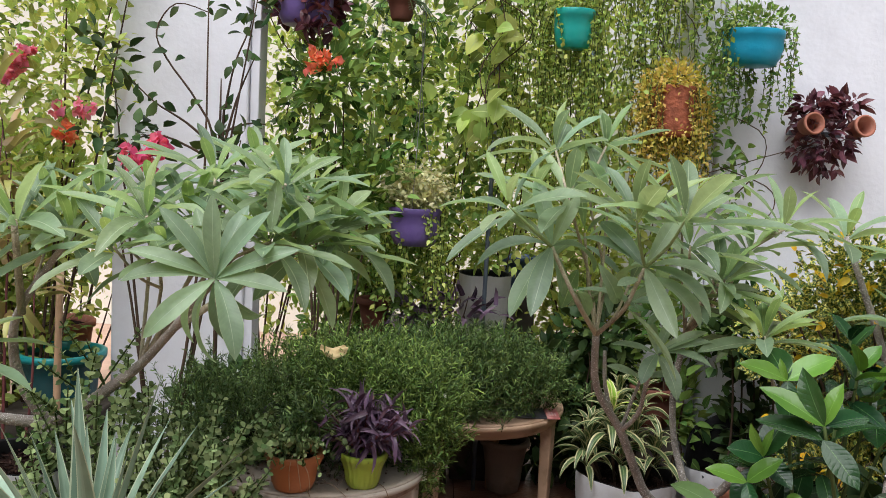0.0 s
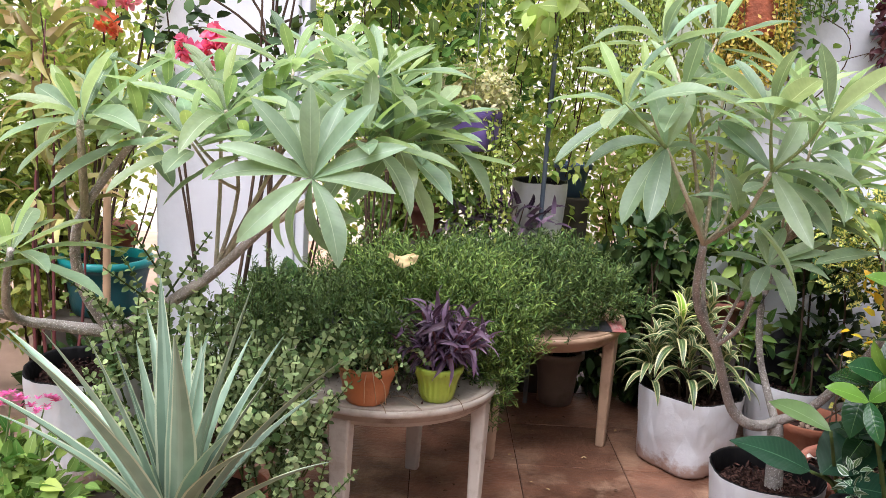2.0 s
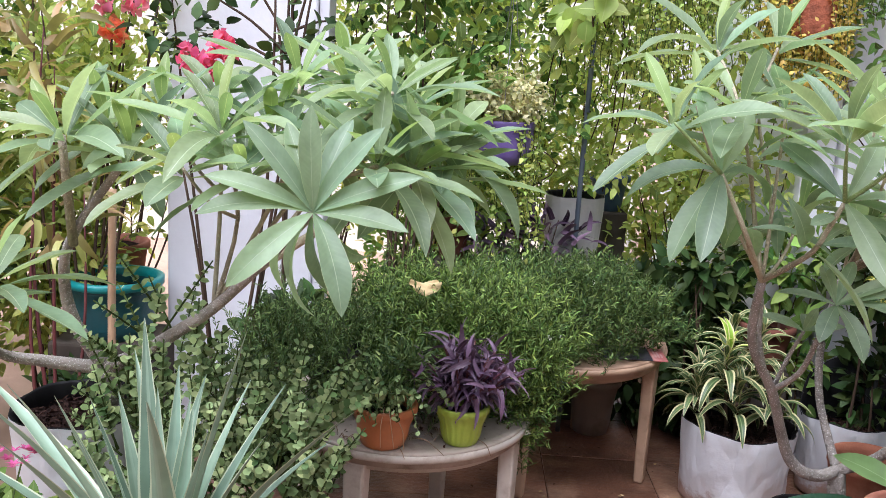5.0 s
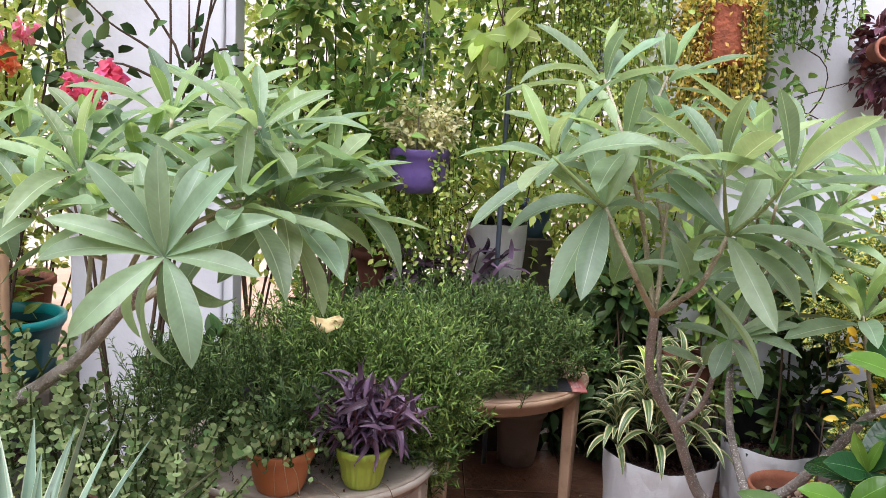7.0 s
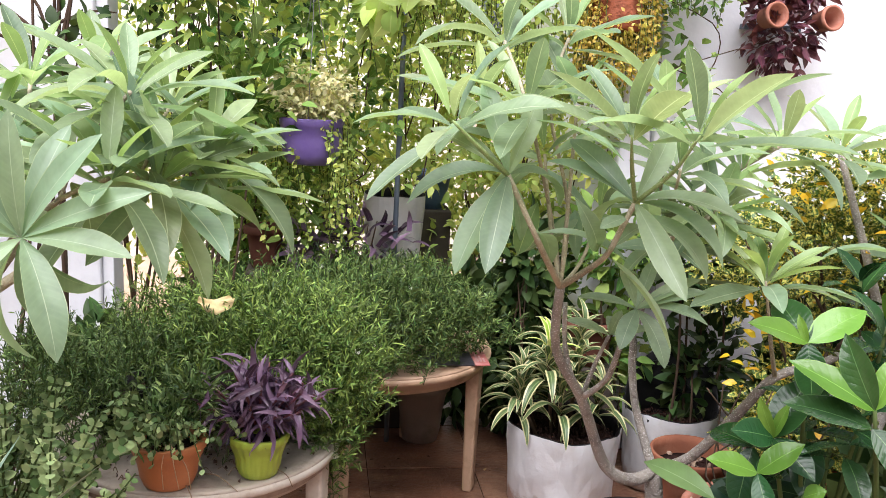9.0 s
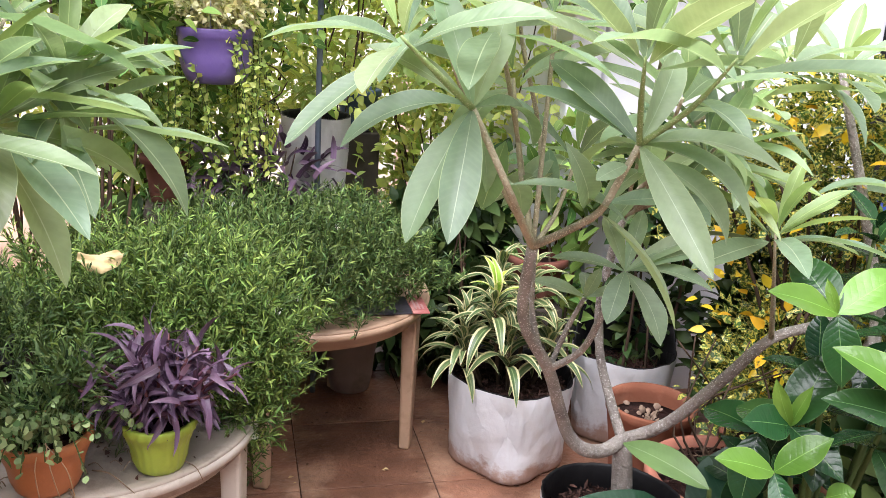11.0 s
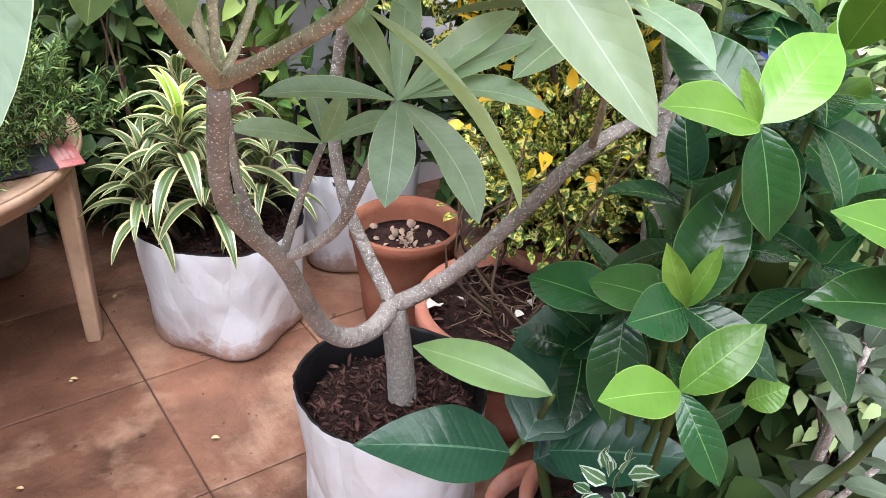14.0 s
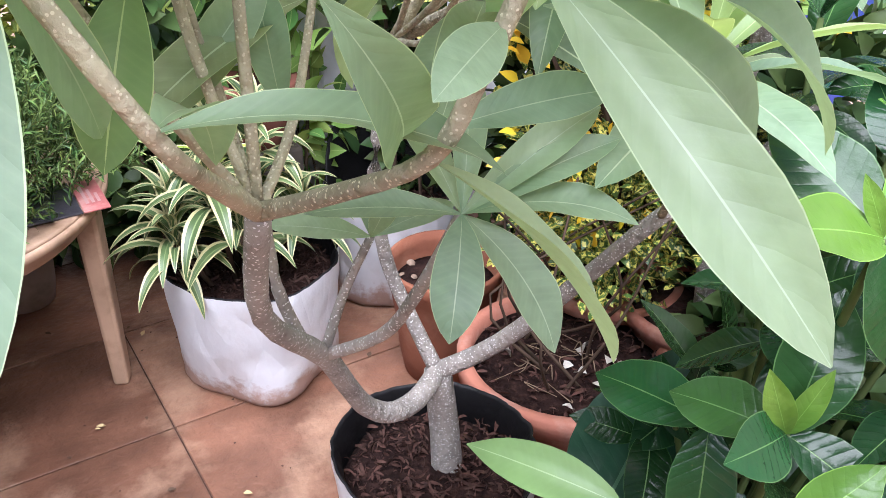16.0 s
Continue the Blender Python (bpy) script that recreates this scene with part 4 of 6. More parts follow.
for base, tip, k, up, wd in (((0.351, 2.25, 1.215), (0.309, 2.2, 1.13), 3, (-0.4, -1, 0.2), 1.9), ((0.479, 2.05, 1.229), (0.621, 1.98, 1.155), 2, (-0.1, -0.6, 1), 1.15), ((0.359, 2.02, 1.258), (0.437, 2.06, 1.15), 1, (-0.4, -0.8, 0.7), 1.1),
                             ((0.455, 2.09, 1.161), (0.535, 2.06, 1.18), 0, (-0.2, -0.7, 0.8), 1.3), ((0.451, 2.3, 1.093), (0.439, 2.3, 1.19), 0, (-0.4, -1, 0.3), 1.35), ((0.462, 2.055, 1.222), (0.41, 2.02, 1.215), 0, (-0.5, -0.8, 0.5), 1.7), ((0.367, 2.3, 1.10), (0.446, 2.3, 1.19), 0, (-0.3, -1, 0.4), 1.2)):
    leaf_at(plum_right, base, Vector(tip) - Vector(base), (Vector(tip) - Vector(base)).length * 1.05, SHEEN[k], up, 0, wd)

plum_left = thing("potted_plumeria", "plumeria shrub with spreading grey-green leaf rosettes in a white grow bag", "plant", (-1.03, 2.47, 0))
grow_bag(plum_left, 0.17, 0.30, (-0.09, -0.01, 0.285), M["bag"], 5, 0.05)
block = thing("plinth", "dark stone block under a white grow bag", "plinth", (-1.12, 2.46, 0))
part("block", bevelled_box("block", -0.15, 0.15, -0.14, 0.14, 0, 0.283, M["dark_block"], 0.01), block)
L1 = Vector((-0.465, 1.865, 1.20))
left_tips = [(L1, (0.15, -0.85, 0.5)), (Vector((-0.375, 1.985, 1.27)), (0.4, -0.6, 0.7)), (Vector((-0.579, 2.300, 1.396)), (0, -0.2, 1)), (Vector((-0.365, 2.10, 1.395)), (0.2, -0.2, 1)),
             (Vector((-0.254, 2.200, 1.296)), (0.8, -0.2, 0.6)), (Vector((-0.687, 2.100, 1.304)), (-0.2, -0.3, 1)), (Vector((-0.763, 2.350, 1.346)), (-0.1, -0.2, 1)),
             (Vector((-0.902, 2.200, 1.240)), (-0.3, -0.3, 0.9)), (Vector((-1.020, 2.150, 1.270)), (-0.8, -0.3, 0.6)), (Vector((-1.19, 2.17, 0.955)), (0.0, -0.3, 1)), (Vector((-1.30, 2.15, 0.90)), (-0.7, -0.3, 0.6)),
             (Vector((-0.321, 2.100, 1.250)), (0.7, -0.3, 0.4)), (Vector((-0.507, 2.500, 1.414)), (0.1, -0.1, 1))]
FL = Vector((-1.06, 2.44, 0.685))
SP1, SP2 = Vector((-0.735, 2.22, 0.92)), Vector((-0.60, 2.04, 1.055))
limbs(plum_left, "trunk", [
    ([(-1.05, 2.46, 0.46), (-1.05, 2.455, 0.56), FL], [0.034, 0.030, 0.027]),
    ([FL, (-0.93, 2.39, 0.765), (-0.82, 2.30, 0.85), SP1, SP2, L1], [0.019, 0.0165, 0.014, 0.0125, 0.010, 0.008]),
    ([FL, (-1.125, 2.42, 0.80), (-1.13, 2.38, 0.92), (-1.07, 2.3, 1.04), left_tips[7][0]], [0.018, 0.0155, 0.013, 0.011, 0.008]),
    ([FL, (-1.19, 2.42, 0.700), (-1.28, 2.36, 0.735), (-1.24, 2.24, 0.84), left_tips[9][0]], [0.018, 0.015, 0.012, 0.010, 0.008]),
    ([(-1.28, 2.36, 0.735), (-1.36, 2.26, 0.80), left_tips[10][0]], [0.012, 0.010, 0.008]),
], M["bark"], "smooth grey bark")
limbs(plum_left, "limb", [
    ([SP2, (-0.5, 2.08, 1.2), left_tips[1][0]], [0.0055, 0.0045, 0.0038]), ([SP1, (-0.6, 2.25, 1.2), left_tips[2][0]], [0.0055, 0.0045, 0.0038]),
    ([SP1, (-0.55, 2.25, 1.2), left_tips[3][0]], [0.0055, 0.0045, 0.0038]), ([SP2, (-0.42, 2.14, 1.18), left_tips[4][0]], [0.0055, 0.0045, 0.0038]),
    ([SP1, (-0.68, 2.2, 1.12), left_tips[5][0]], [0.0055, 0.0045, 0.0038]), ([SP1, (-0.75, 2.32, 1.15), left_tips[6][0]], [0.0055, 0.0045, 0.0038]),
    ([(-1.07, 2.3, 1.02), left_tips[8][0]], [0.011, 0.008]), ([SP2, left_tips[11][0]], [0.009, 0.007]), ([SP1, (-0.6, 2.3, 1.2), left_tips[12][0]], [0.0055, 0.0045, 0.0038])], M["bark_young"])
for i, (at, ax) in enumerate(left_tips[1:]):
    rosette(plum_left, at, ax, 12 if i in (8, 9) else 15, 0.225 if i in (8, 9) else 0.20, 40 + i, -28, 72, 0.12)
MORE_L = [Vector(p) for p in ((-0.609, 2.2, 1.298), (-0.483, 2.4, 1.364), (-0.339, 2.3, 1.362), (-0.867, 2.3, 1.317), (-1.005, 2.35, 1.28), (-0.637, 2.1, 1.23), (-0.745, 2.05, 1.235), (-0.474, 2.15, 1.26), (-0.336, 2.1, 1.296), (-0.26, 2.2, 1.24))]
HUBS = [Vector((-0.6, 2.25, 1.2)), Vector((-0.5, 2.08, 1.2)), Vector((-0.42, 2.14, 1.18)), Vector((-0.68, 2.2, 1.12)), Vector((-1.07, 2.3, 1.02)), Vector((-0.75, 2.32, 1.15))]
for p in MORE_L:
    h = min(HUBS, key=lambda q: (q - p).length)
    limbs(plum_left, "limb", [([h, (h + p) / 2 - Vector((0, 0, 0.02)), p], [0.0042, 0.0036, 0.003])], M["bark_young"])
for i, p in enumerate(MORE_L):
    rosette(plum_left, p, ((p.x + 0.6) * 1.2, -0.3, 0.9), 13, 0.19, 230 + i, -30, 72, 0.1)
rr0 = random.Random(4)
for way, ln, k, wd in (((-0.006, -0.03, 0.17), 0.18, 0, 1), ((0.10, -0.03, 0.15), 0.19, 0, 1), ((0.17, -0.05, 0.085), 0.20, 0, 0.95), ((0.16, -0.09, 0.01), 0.185, 0, 1.05), ((0.085, -0.12, -0.125), 0.195, 1, 1.15),
                       ((-0.125, -0.11, -0.10), 0.195, 1, 1.05), ((-0.20, -0.04, 0.025), 0.205, 1, 0.95), ((-0.175, -0.03, 0.07), 0.19, 0, 0.95), ((-0.105, -0.03, 0.155), 0.19, 0, 1), ((0.05, 0.06, 0.17), 0.18, 0, 1), ((-0.06, 0.05, 0.16), 0.17, 0, 1),
                       ((-0.065, 0.02, -0.2), 0.215, 2, 0.95), ((0.03, 0.02, -0.195), 0.20, 2, 0.95), ((0.12, 0.1, -0.16), 0.19, 2, 0.9), ((-0.15, 0.08, -0.17), 0.19, 2, 0.9)):
    hang = way[2] < -0.15      # old leaves hang edge-on below the rosette
    leaf_at(plum_left, L1, way, ln, SHEEN[k], (0.15, -1, 0.7), rr0.uniform(0.9, 1.3) if hang else rr0.uniform(-0.35, 0.35), wd * 0.95)


# ---- tables ----
def round_table(name, label, centre, radius, top, first, material, top_mat):
    """A moulded plastic table: rimmed round top, deep apron, four tapered legs."""
    t = thing(name, label, "table", (*centre, 0), "plastic tables")
    R = radius
    part("tabletop", lathe("tabletop", [(R - 0.03, top - 0.05), (R - 0.012, top - 0.048), (R - 0.004, top - 0.012), (R, top - 0.008), (R, top - 0.002), (R - 0.006, top), (R - 0.03, top - 0.001), (R - 0.034, top - 0.004), (0.01, top - 0.003)], top_mat, 72), t)
    part("rim", lathe("rim", [(R - 0.002, top - 0.030), (R + 0.004, top - 0.026), (R + 0.006, top - 0.016), (R + 0.004, top - 0.009), (R - 0.004, top - 0.006)], material, 72, foot=False, top=False), t, "rounded lip of the tabletop")
    part("apron", lathe("apron", [(R - 0.026, top - 0.045), (R - 0.03, top - 0.066), (R - 0.038, top - 0.066), (R - 0.04, top - 0.045)], material, 72, foot=False, top=False), t)
    leg = bevelled_box("leg", -0.032, 0.032, -0.024, 0.024, 0, top - 0.047, material, 0.008, 0.28)
    for i in range(4):
        a = radians(first + 90 * i)
        q = R - 0.04
        ob = part("leg", leg, t)
        ob.matrix_basis = Matrix.Translation((q * math.cos(a), q * math.sin(a), 0)) @ Matrix.Rotation(a + math.pi / 2, 4, "Z") @ Matrix.Shear("XY", 4, (0, 0)) 
    return t


round_table("plastic_table", "round off-white plastic table, grimy, crowded with potted plants", (-0.36, 2.875), 0.36, 0.485, -18, M["plastic"], M["plastic_soiled"])
round_table("plastic_table", "round beige plastic table, water-stained, under a dense trailing plant", (0.15, 3.62), 0.385, 0.50, -23, M["plastic_old"], M["plastic_old"])

card = thing("printed_card", "faded dark and red printed card lying on the table edge", "card", (0.385, 3.42, 0.5005))
part("sheet", bevelled_box("sheet", -0.12, 0.06, -0.06, 0.08, 0, 0.004, M["card_dark"], 0.001), card)
part("red_end", bevelled_box("red_end", 0.062, 0.112, -0.06, 0.08, 0, 0.004, M["card_red"], 0.001), card, "faded red end of the print")
for k in range(3):
    part("print_bar", bevelled_box("print_bar", 0.073 + 0.011 * k, 0.079 + 0.011 * k, -0.03, 0.05 - 0.02 * k, 0.0041, 0.0048, M["card_white"], 0), card)
dry = thing("dry_leaf", "curled dry tan leaf caught on the green mound", "leaf", (-0.318, 2.83, 0.82))
part("blade", mesh_of("blade", *grid_leaf(0.065, 0.09, disc, 12, 6, 0.45, 1.3, 0.25)[:2], M["dry_leaf"]), dry, "", pose(0, 0, -0.005, 48, 0, 12))

# ---- plants on and round the tables ----
NEEDLE = grid_leaf(0.021, 0.0034, oblong, 3, 2, 0.4, 0.5)
ROUND = grid_leaf(0.022, 0.019, disc, 4, 2, 0.15, 0.2)
OVATE = grid_leaf(0.06, 0.032, ovate, 4, 2, 0.25, 0.5)
OVATE_S = grid_leaf(0.03, 0.017, ovate, 3, 2, 0.25, 0.4)
HEART = grid_leaf(0.10, 0.072, ovate, 5, 4, 0.15, 0.5)
STRAP_S = grid_leaf(0.10, 0.025, spear, 5, 2, 0.35, 0.9)
STRAP = grid_leaf(0.205, 0.034, strap, 10, 8, 0.35, 1.5)
BRACT = grid_leaf(0.032, 0.029, ovate, 4, 2, 0.35, 0.9)
PETAL = grid_leaf(0.011, 0.010, disc, 2, 2, 0.1, 0.2)
FINE = grid_leaf(0.04, 0.012, spear, 3, 2, 0.3, 0.5)


def fine_bush(name, label, place, blobs, count, seed, shoots=260, pot_at=None, flowers=6, leaf=None, material="needle", size=(0.8, 1.5)):
    """A dense mound of short upright shoots, each clothed in fine leaves."""
    r = random.Random(seed)
    t = thing(name, label, "plant", place)
    c = Vector(place)
    if pot_at:
        pot(t, "pot", *pot_at)
    leaves, paths = [], []
    vol = [b[1][0] * b[1][1] + b[1][2] * b[1][0] for b in blobs]
    for (cen, rad), v in zip(blobs, vol):
        for _ in range(int(shoots * v / sum(vol))):
            d = rand_dir(r, 0.15)
            lump = noise.noise(d * 4.6 + Vector(cen) * 4)
            k = r.uniform(0.6, 1.0) * (1 + 0.6 * lump) * (r.uniform(1.05, 1.45) if r.random() < 0.2 else 1)
            if lump < -0.22 and r.random() < 0.75:
                continue
            p = Vector(cen) - c + Vector((d.x * rad[0], d.y * rad[1], d.z * rad[2])) * k
            way = (Vector((d.x * 0.8, d.y * 0.8, d.z * 0.8 + 1.0)) + rand_dir(r) * 0.5).normalized()
            ln = r.uniform(0.06, 0.14)
            paths.append(([p - way * ln * 0.5, p + way * ln * 0.5], [0.0012, 0.0007]))
            n = int(count / shoots)
            for i in range(n):
                q = p + way * ln * (i / n - 0.5)
                f = frame_of((way * 0.95 + rand_dir(r)).normalized(), rand_dir(r, 1.0))
                leaves.append((q, f, r.uniform(*size)))
    woody("branchwork", tubes("branchwork", paths, M["green_stem"], 3), t)
    tagged(part("foliage", scatter("foliage", leaf or NEEDLE, leaves, M[material]), t), kind="stuff")
    for i in range(flowers):
        q = r.choice(leaves)[0] + Vector((0, -0.012, 0.012))
        pet = [(q, frame_of((math.cos(a), -0.3, math.sin(a)), (0, -1, 0.4)), 1.0) for a in (0, 1.25, 2.5, 3.75, 5.0)]
        part("flower", scatter("flower", PETAL, pet, M["white_flower"]), t, "small white flower")
    return t


fine_bush("trailing_bush", "dense bright green fine-leaved plant with tiny white flowers, on a table", (-0.30, 2.9, 0.485),
          [((-0.30, 2.92, 0.645), (0.2, 0.2, 0.15)), ((-0.12, 2.90, 0.655), (0.23, 0.2, 0.15)), ((-0.02, 2.84, 0.60), (0.11, 0.12, 0.13)), ((-0.27, 3.1, 0.69), (0.33, 0.22, 0.13))], 46000, 71, 1900,
          (0.14, 0.14, M["black"], (-0.1, 0.02, 0)), 9)
fine_bush("trailing_bush", "dark green feathery fine-leaved plant at the table edge", (-0.58, 2.82, 0.485),
          [((-0.50, 2.84, 0.63), (0.20, 0.18, 0.17)), ((-0.70, 2.75, 0.60), (0.17, 0.2, 0.2)), ((-0.36, 2.70, 0.60), (0.12, 0.08, 0.09))], 19000, 76, 800, (0.10, 0.12, M["black"], (0.04, 0.04, 0)), 1, material="needle_dark", size=(0.7, 1.3))
fine_bush("trailing_bush", "dense fine-leaved plant brimming over a stained plastic table", (0.15, 3.5, 0.50),
          [((0.20, 3.42, 0.64), (0.28, 0.2, 0.15)), ((-0.05, 3.35, 0.67), (0.25, 0.22, 0.13)), ((0.05, 3.62, 0.67), (0.3, 0.25, 0.12)), ((0.38, 3.52, 0.59), (0.16, 0.16, 0.12)), ((0.10, 3.30, 0.60), (0.2, 0.1, 0.12)), ((0.3, 3.7, 0.62), (0.2, 0.2, 0.13))], 42000, 72, 1800,
          (0.14, 0.13, M["black"], (0, 0.05, 0)), 5, material="needle_shaded")
fine_bush("hanging_tuft", "loose fine-leaved shoots trailing off the table edge", (0.03, 2.74, 0.485), [((0.0, 2.80, 0.50), (0.06, 0.07, 0.1)), ((-0.03, 2.82, 0.40), (0.04, 0.04, 0.06))], 1600, 73, 80, None, 2)
jade = thing("round_leaf_plant", "jade plant with pale round fleshy leaves on upright shoots", "plant", (-0.78, 2.35, 0))
pot(jade, "pot", 0.15, 0.3, M["terracotta"], (0, 0, 0))
r = random.Random(74)
lv, paths = [], []
for cen, rad, n in (((-0.02, -0.02, 0.48), (0.26, 0.16, 0.22), 100), ((0.15, -0.05, 0.56), (0.15, 0.1, 0.10), 38), ((-0.12, 0.0, 0.72), (0.10, 0.1, 0.16), 26), ((0.08, -0.07, 0.36), (0.22, 0.12, 0.2), 80), ((0.26, 0.05, 0.64), (0.06, 0.06, 0.04), 6)):
    for _ in range(n):
        d = rand_dir(r)
        p = Vector((cen[0] + d.x * rad[0], cen[1] + d.y * rad[1], cen[2] + d.z * rad[2])) * 1.0
        way = (Vector((d.x * 0.5, d.y * 0.4 - 0.25, 0.9)) + rand_dir(r) * 0.45).normalized()
        ln = r.uniform(0.08, 0.19)
        m = int(ln / 0.017)
        paths.append(([p - way * 0.06, p, p + way * ln], [0.003, 0.0026, 0.0016]))
        f = frame_of(way, (0.3, -1, 0.2))
        for k in range(m):
            for s in (-1, 1):
                a = (k % 2) * 1.57 + s * 1.57
                out = f @ Vector((math.cos(a), 0.45, math.sin(a)))
                lv.append((p + way * ln * k / m, frame_of(out.normalized(), way + Vector((0, -0.5, 0.3))), r.uniform(0.85, 1.3) * (1.05 - 0.4 * k / m)))
woody("branchwork", tubes("branchwork", paths, M["green_stem"], 4), jade)
tagged(part("foliage", scatter("foliage", ROUND, lv, M["round_leaf"]), jade), kind="stuff")

terra = thing("potted_plant", "small orange-brown plastic pot with wiry roots over its side", "plant pot", (-0.395, 2.575, 0.485))
pot(terra, "pot", 0.083, 0.112, M["orange_pot"], (0, 0, 0), 0.68, 0.004, 0.022)
rr = random.Random(5)
part("roots", tubes("roots", [([(0.03 * rr.uniform(-1, 1), -0.07, 0.125), (0.02 * k + 0.01, -0.096, 0.085), (0.02 * k + rr.uniform(-0.02, 0.02), -0.078, 0.02)], [0.0012] * 3) for k in (-0.4, 0.9, 2.2)], M["bamboo"], 5), terra)
lv = clumps(rr, [((0, 0, 0.16), (0.12, 0.09, 0.06)), ((-0.05, -0.05, 0.13), (0.08, 0.05, 0.04)), ((0.05, 0.02, 0.22), (0.08, 0.08, 0.05))], 900, 0.3, (0.4, 0.8), 0.2)
tagged(part("foliage", scatter("foliage", FINE, lv, M["needle_dark"]), terra), kind="stuff")
r = random.Random(58)
lv, paths = [], []
for i in range(34):
    a = r.uniform(0, 6.28)
    out = Vector((math.cos(a), math.sin(a) - 0.35, 0)).normalized()
    p0, ln = Vector((0, 0, 0.12)) + out * 0.03, r.uniform(0.07, 0.15)
    top = p0 + out * ln * 0.55 + Vector((0, 0, r.uniform(0.03, 0.10)))
    end = top + out * ln * 0.5 - Vector((0, 0, r.uniform(0.0, 0.07)))
    paths.append(([p0, top, end], [0.002, 0.0016, 0.001]))
    for k in range(16):
        q = p0.lerp(top, k / 8) if k < 8 else top.lerp(end, (k - 8) / 7)
        lv.append((q, frame_of((rand_dir(r) + out * 0.4).normalized(), rand_dir(r, 0.8)), r.uniform(0.5, 0.9)))
woody("branchwork", tubes("branchwork", paths, M["green_stem"], 4), terra)
tagged(part("trailing_foliage", scatter("trailing_foliage", ROUND, lv, M["round_leaf"]), terra, "small round fleshy leaves"), kind="stuff")

lime = thing("potted_purple_heart", "lime green ribbed plastic pot of purple heart plant on the table", "plant", (-0.195, 2.62, 0.485))
pot(lime, "pot", 0.068, 0.105, M["lime_pot"], (0, 0, 0), 0.66, 0.004, 0.02, "", 22, 0.014)
lv = []
paths = []
for i in range(84):
    a, el = rr.uniform(0, 6.28), rr.uniform(0.5, 1.52)
    d = Vector((math.cos(a) * math.cos(el), math.sin(a) * math.cos(el), math.sin(el)))
    p0, ln = Vector((0, 0, 0.105)) + d * 0.02, rr.uniform(0.04, 0.165)
    paths.append(([p0, p0 + d * ln], [0.004, 0.003]))
    for k in range(7):
        q = p0 + d * ln * (0.3 + 0.7 * k / 6)
        lv.append((q, frame_of((d * 0.4 + rand_dir(rr) * 0.9 + Vector((0, 0, -0.1))).normalized(), rand_dir(rr, 1.0)), rr.uniform(0.5, 0.9)))
woody("branchwork", tubes("branchwork", paths, M["wine"], 5), lime)
tagged(part("foliage", scatter("foliage", STRAP_S, lv, M["purple"]), lime), kind="stuff")

dry_bits = thing("dry_twigs", "dry wiry twigs and crumbs of soil lying on the table", "litter", (-0.36, 2.7, 0.485), "", "stuff")
bits = []
for _ in range(60):
    a, q = rr.uniform(3.4, 6.2), rr.uniform(0.12, 0.34)
    p = Vector((q * math.cos(a), 0.175 + q * math.sin(a), 0.003))
    w = Vector((rr.uniform(-1, 1), rr.uniform(-1, 1), 0)) * rr.uniform(0.01, 0.05)
    bits.append(([p, p + w * 0.5 + Vector((0, 0, rr.uniform(0.002, 0.014))), p + w], [0.0013, 0.0012, 0.0008]))
for a in (4.75, 5.02, 5.4):     # dry stems over the rim
    p, o2 = Vector((0.345 * math.cos(a), 0.175 + 0.345 * math.sin(a), 0.004)), Vector((math.cos(a + 0.5), math.sin(a + 0.5), 0))
    bits.append(([p - o2 * 0.09, p - o2 * 0.04 + Vector((0, 0, 0.012)), p + o2 * 0.012, p + o2 * 0.03 - Vector((0, 0, rr.uniform(0.005, 0.03)))], [0.0018, 0.0017, 0.0014, 0.0009]))
part("twigs", tubes("twigs", bits, M["dry_twig"], 4), dry_bits)
crumb = grid_leaf(0.014, 0.011, disc, 3, 2, 0.4, 0.9)
part("crumbs", scatter("crumbs", crumb, [((q * math.cos(a), 0.175 + q * math.sin(a), 0.003), frame_of(rand_dir(rr), rand_dir(rr, 1.0)), rr.uniform(0.3, 1.0)) for a, q in ((rr.uniform(3.3, 6.2), rr.uniform(0.08, 0.34)) for _ in range(130))], M["chip"]), dry_bits)

# striped strap-leaved plant in a white sack
drac = thing("potted_dracaena", "song-of-india plant with cream-edged strap leaves in a white grow bag", "plant", (0.768, 3.385, 0))
grow_bag(drac, 0.192, 0.30, (0, 0, 0), M["bag"], 8)
lv, lv_y, paths = [], [], []
for i, (x, y, h) in enumerate(((-0.083, -0.045, 0.555), (0.05, 0.05, 0.60), (0.10, -0.04, 0.43), (-0.04, -0.08, 0.44), (0.02, -0.02, 0.50), (-0.15, 0.03, 0.45), (-0.03, 0.09, 0.58), (-0.16, -0.02, 0.42))):
    paths.append(([(x * 0.5, y * 0.5, 0.22), (x, y, h - 0.04)], [0.007, 0.006]))
    for k in range(21):
        a, t = k * 2.4 + i, k / 20
        el = radians(80 - 78 * t + rr.uniform(-10, 10))
        d = Vector((math.cos(a) * math.cos(el), math.sin(a) * math.cos(el), math.sin(el)))
        (lv_y if (t < 0.3 and i == 0) else lv).append((Vector((x, y, h - 0.10 * t)), frame_of(d, (0, 0, 1)), rr.uniform(0.7, 1.1) * (0.7 + 0.3 * t)))
woody("branchwork", tubes("branchwork", paths, M["twig"], 6), drac)
tagged(part("foliage", scatter("foliage", STRAP, lv, M["striped"]), drac, "dark green leaves edged in cream"), kind="stuff")
part("young_leaves", scatter("young_leaves", STRAP, lv_y, M["striped_young"]), drac, "yellow-green young leaves")

bag2 = thing("grow_bag", "white plastic grow bag of dark soil with a thin stem", "plant pot", (1.20, 3.53, 0))
grow_bag(bag2, 0.17, 0.30, (0, 0, 0), M["bag"], 9, 0.09)
vs, fs = [], []
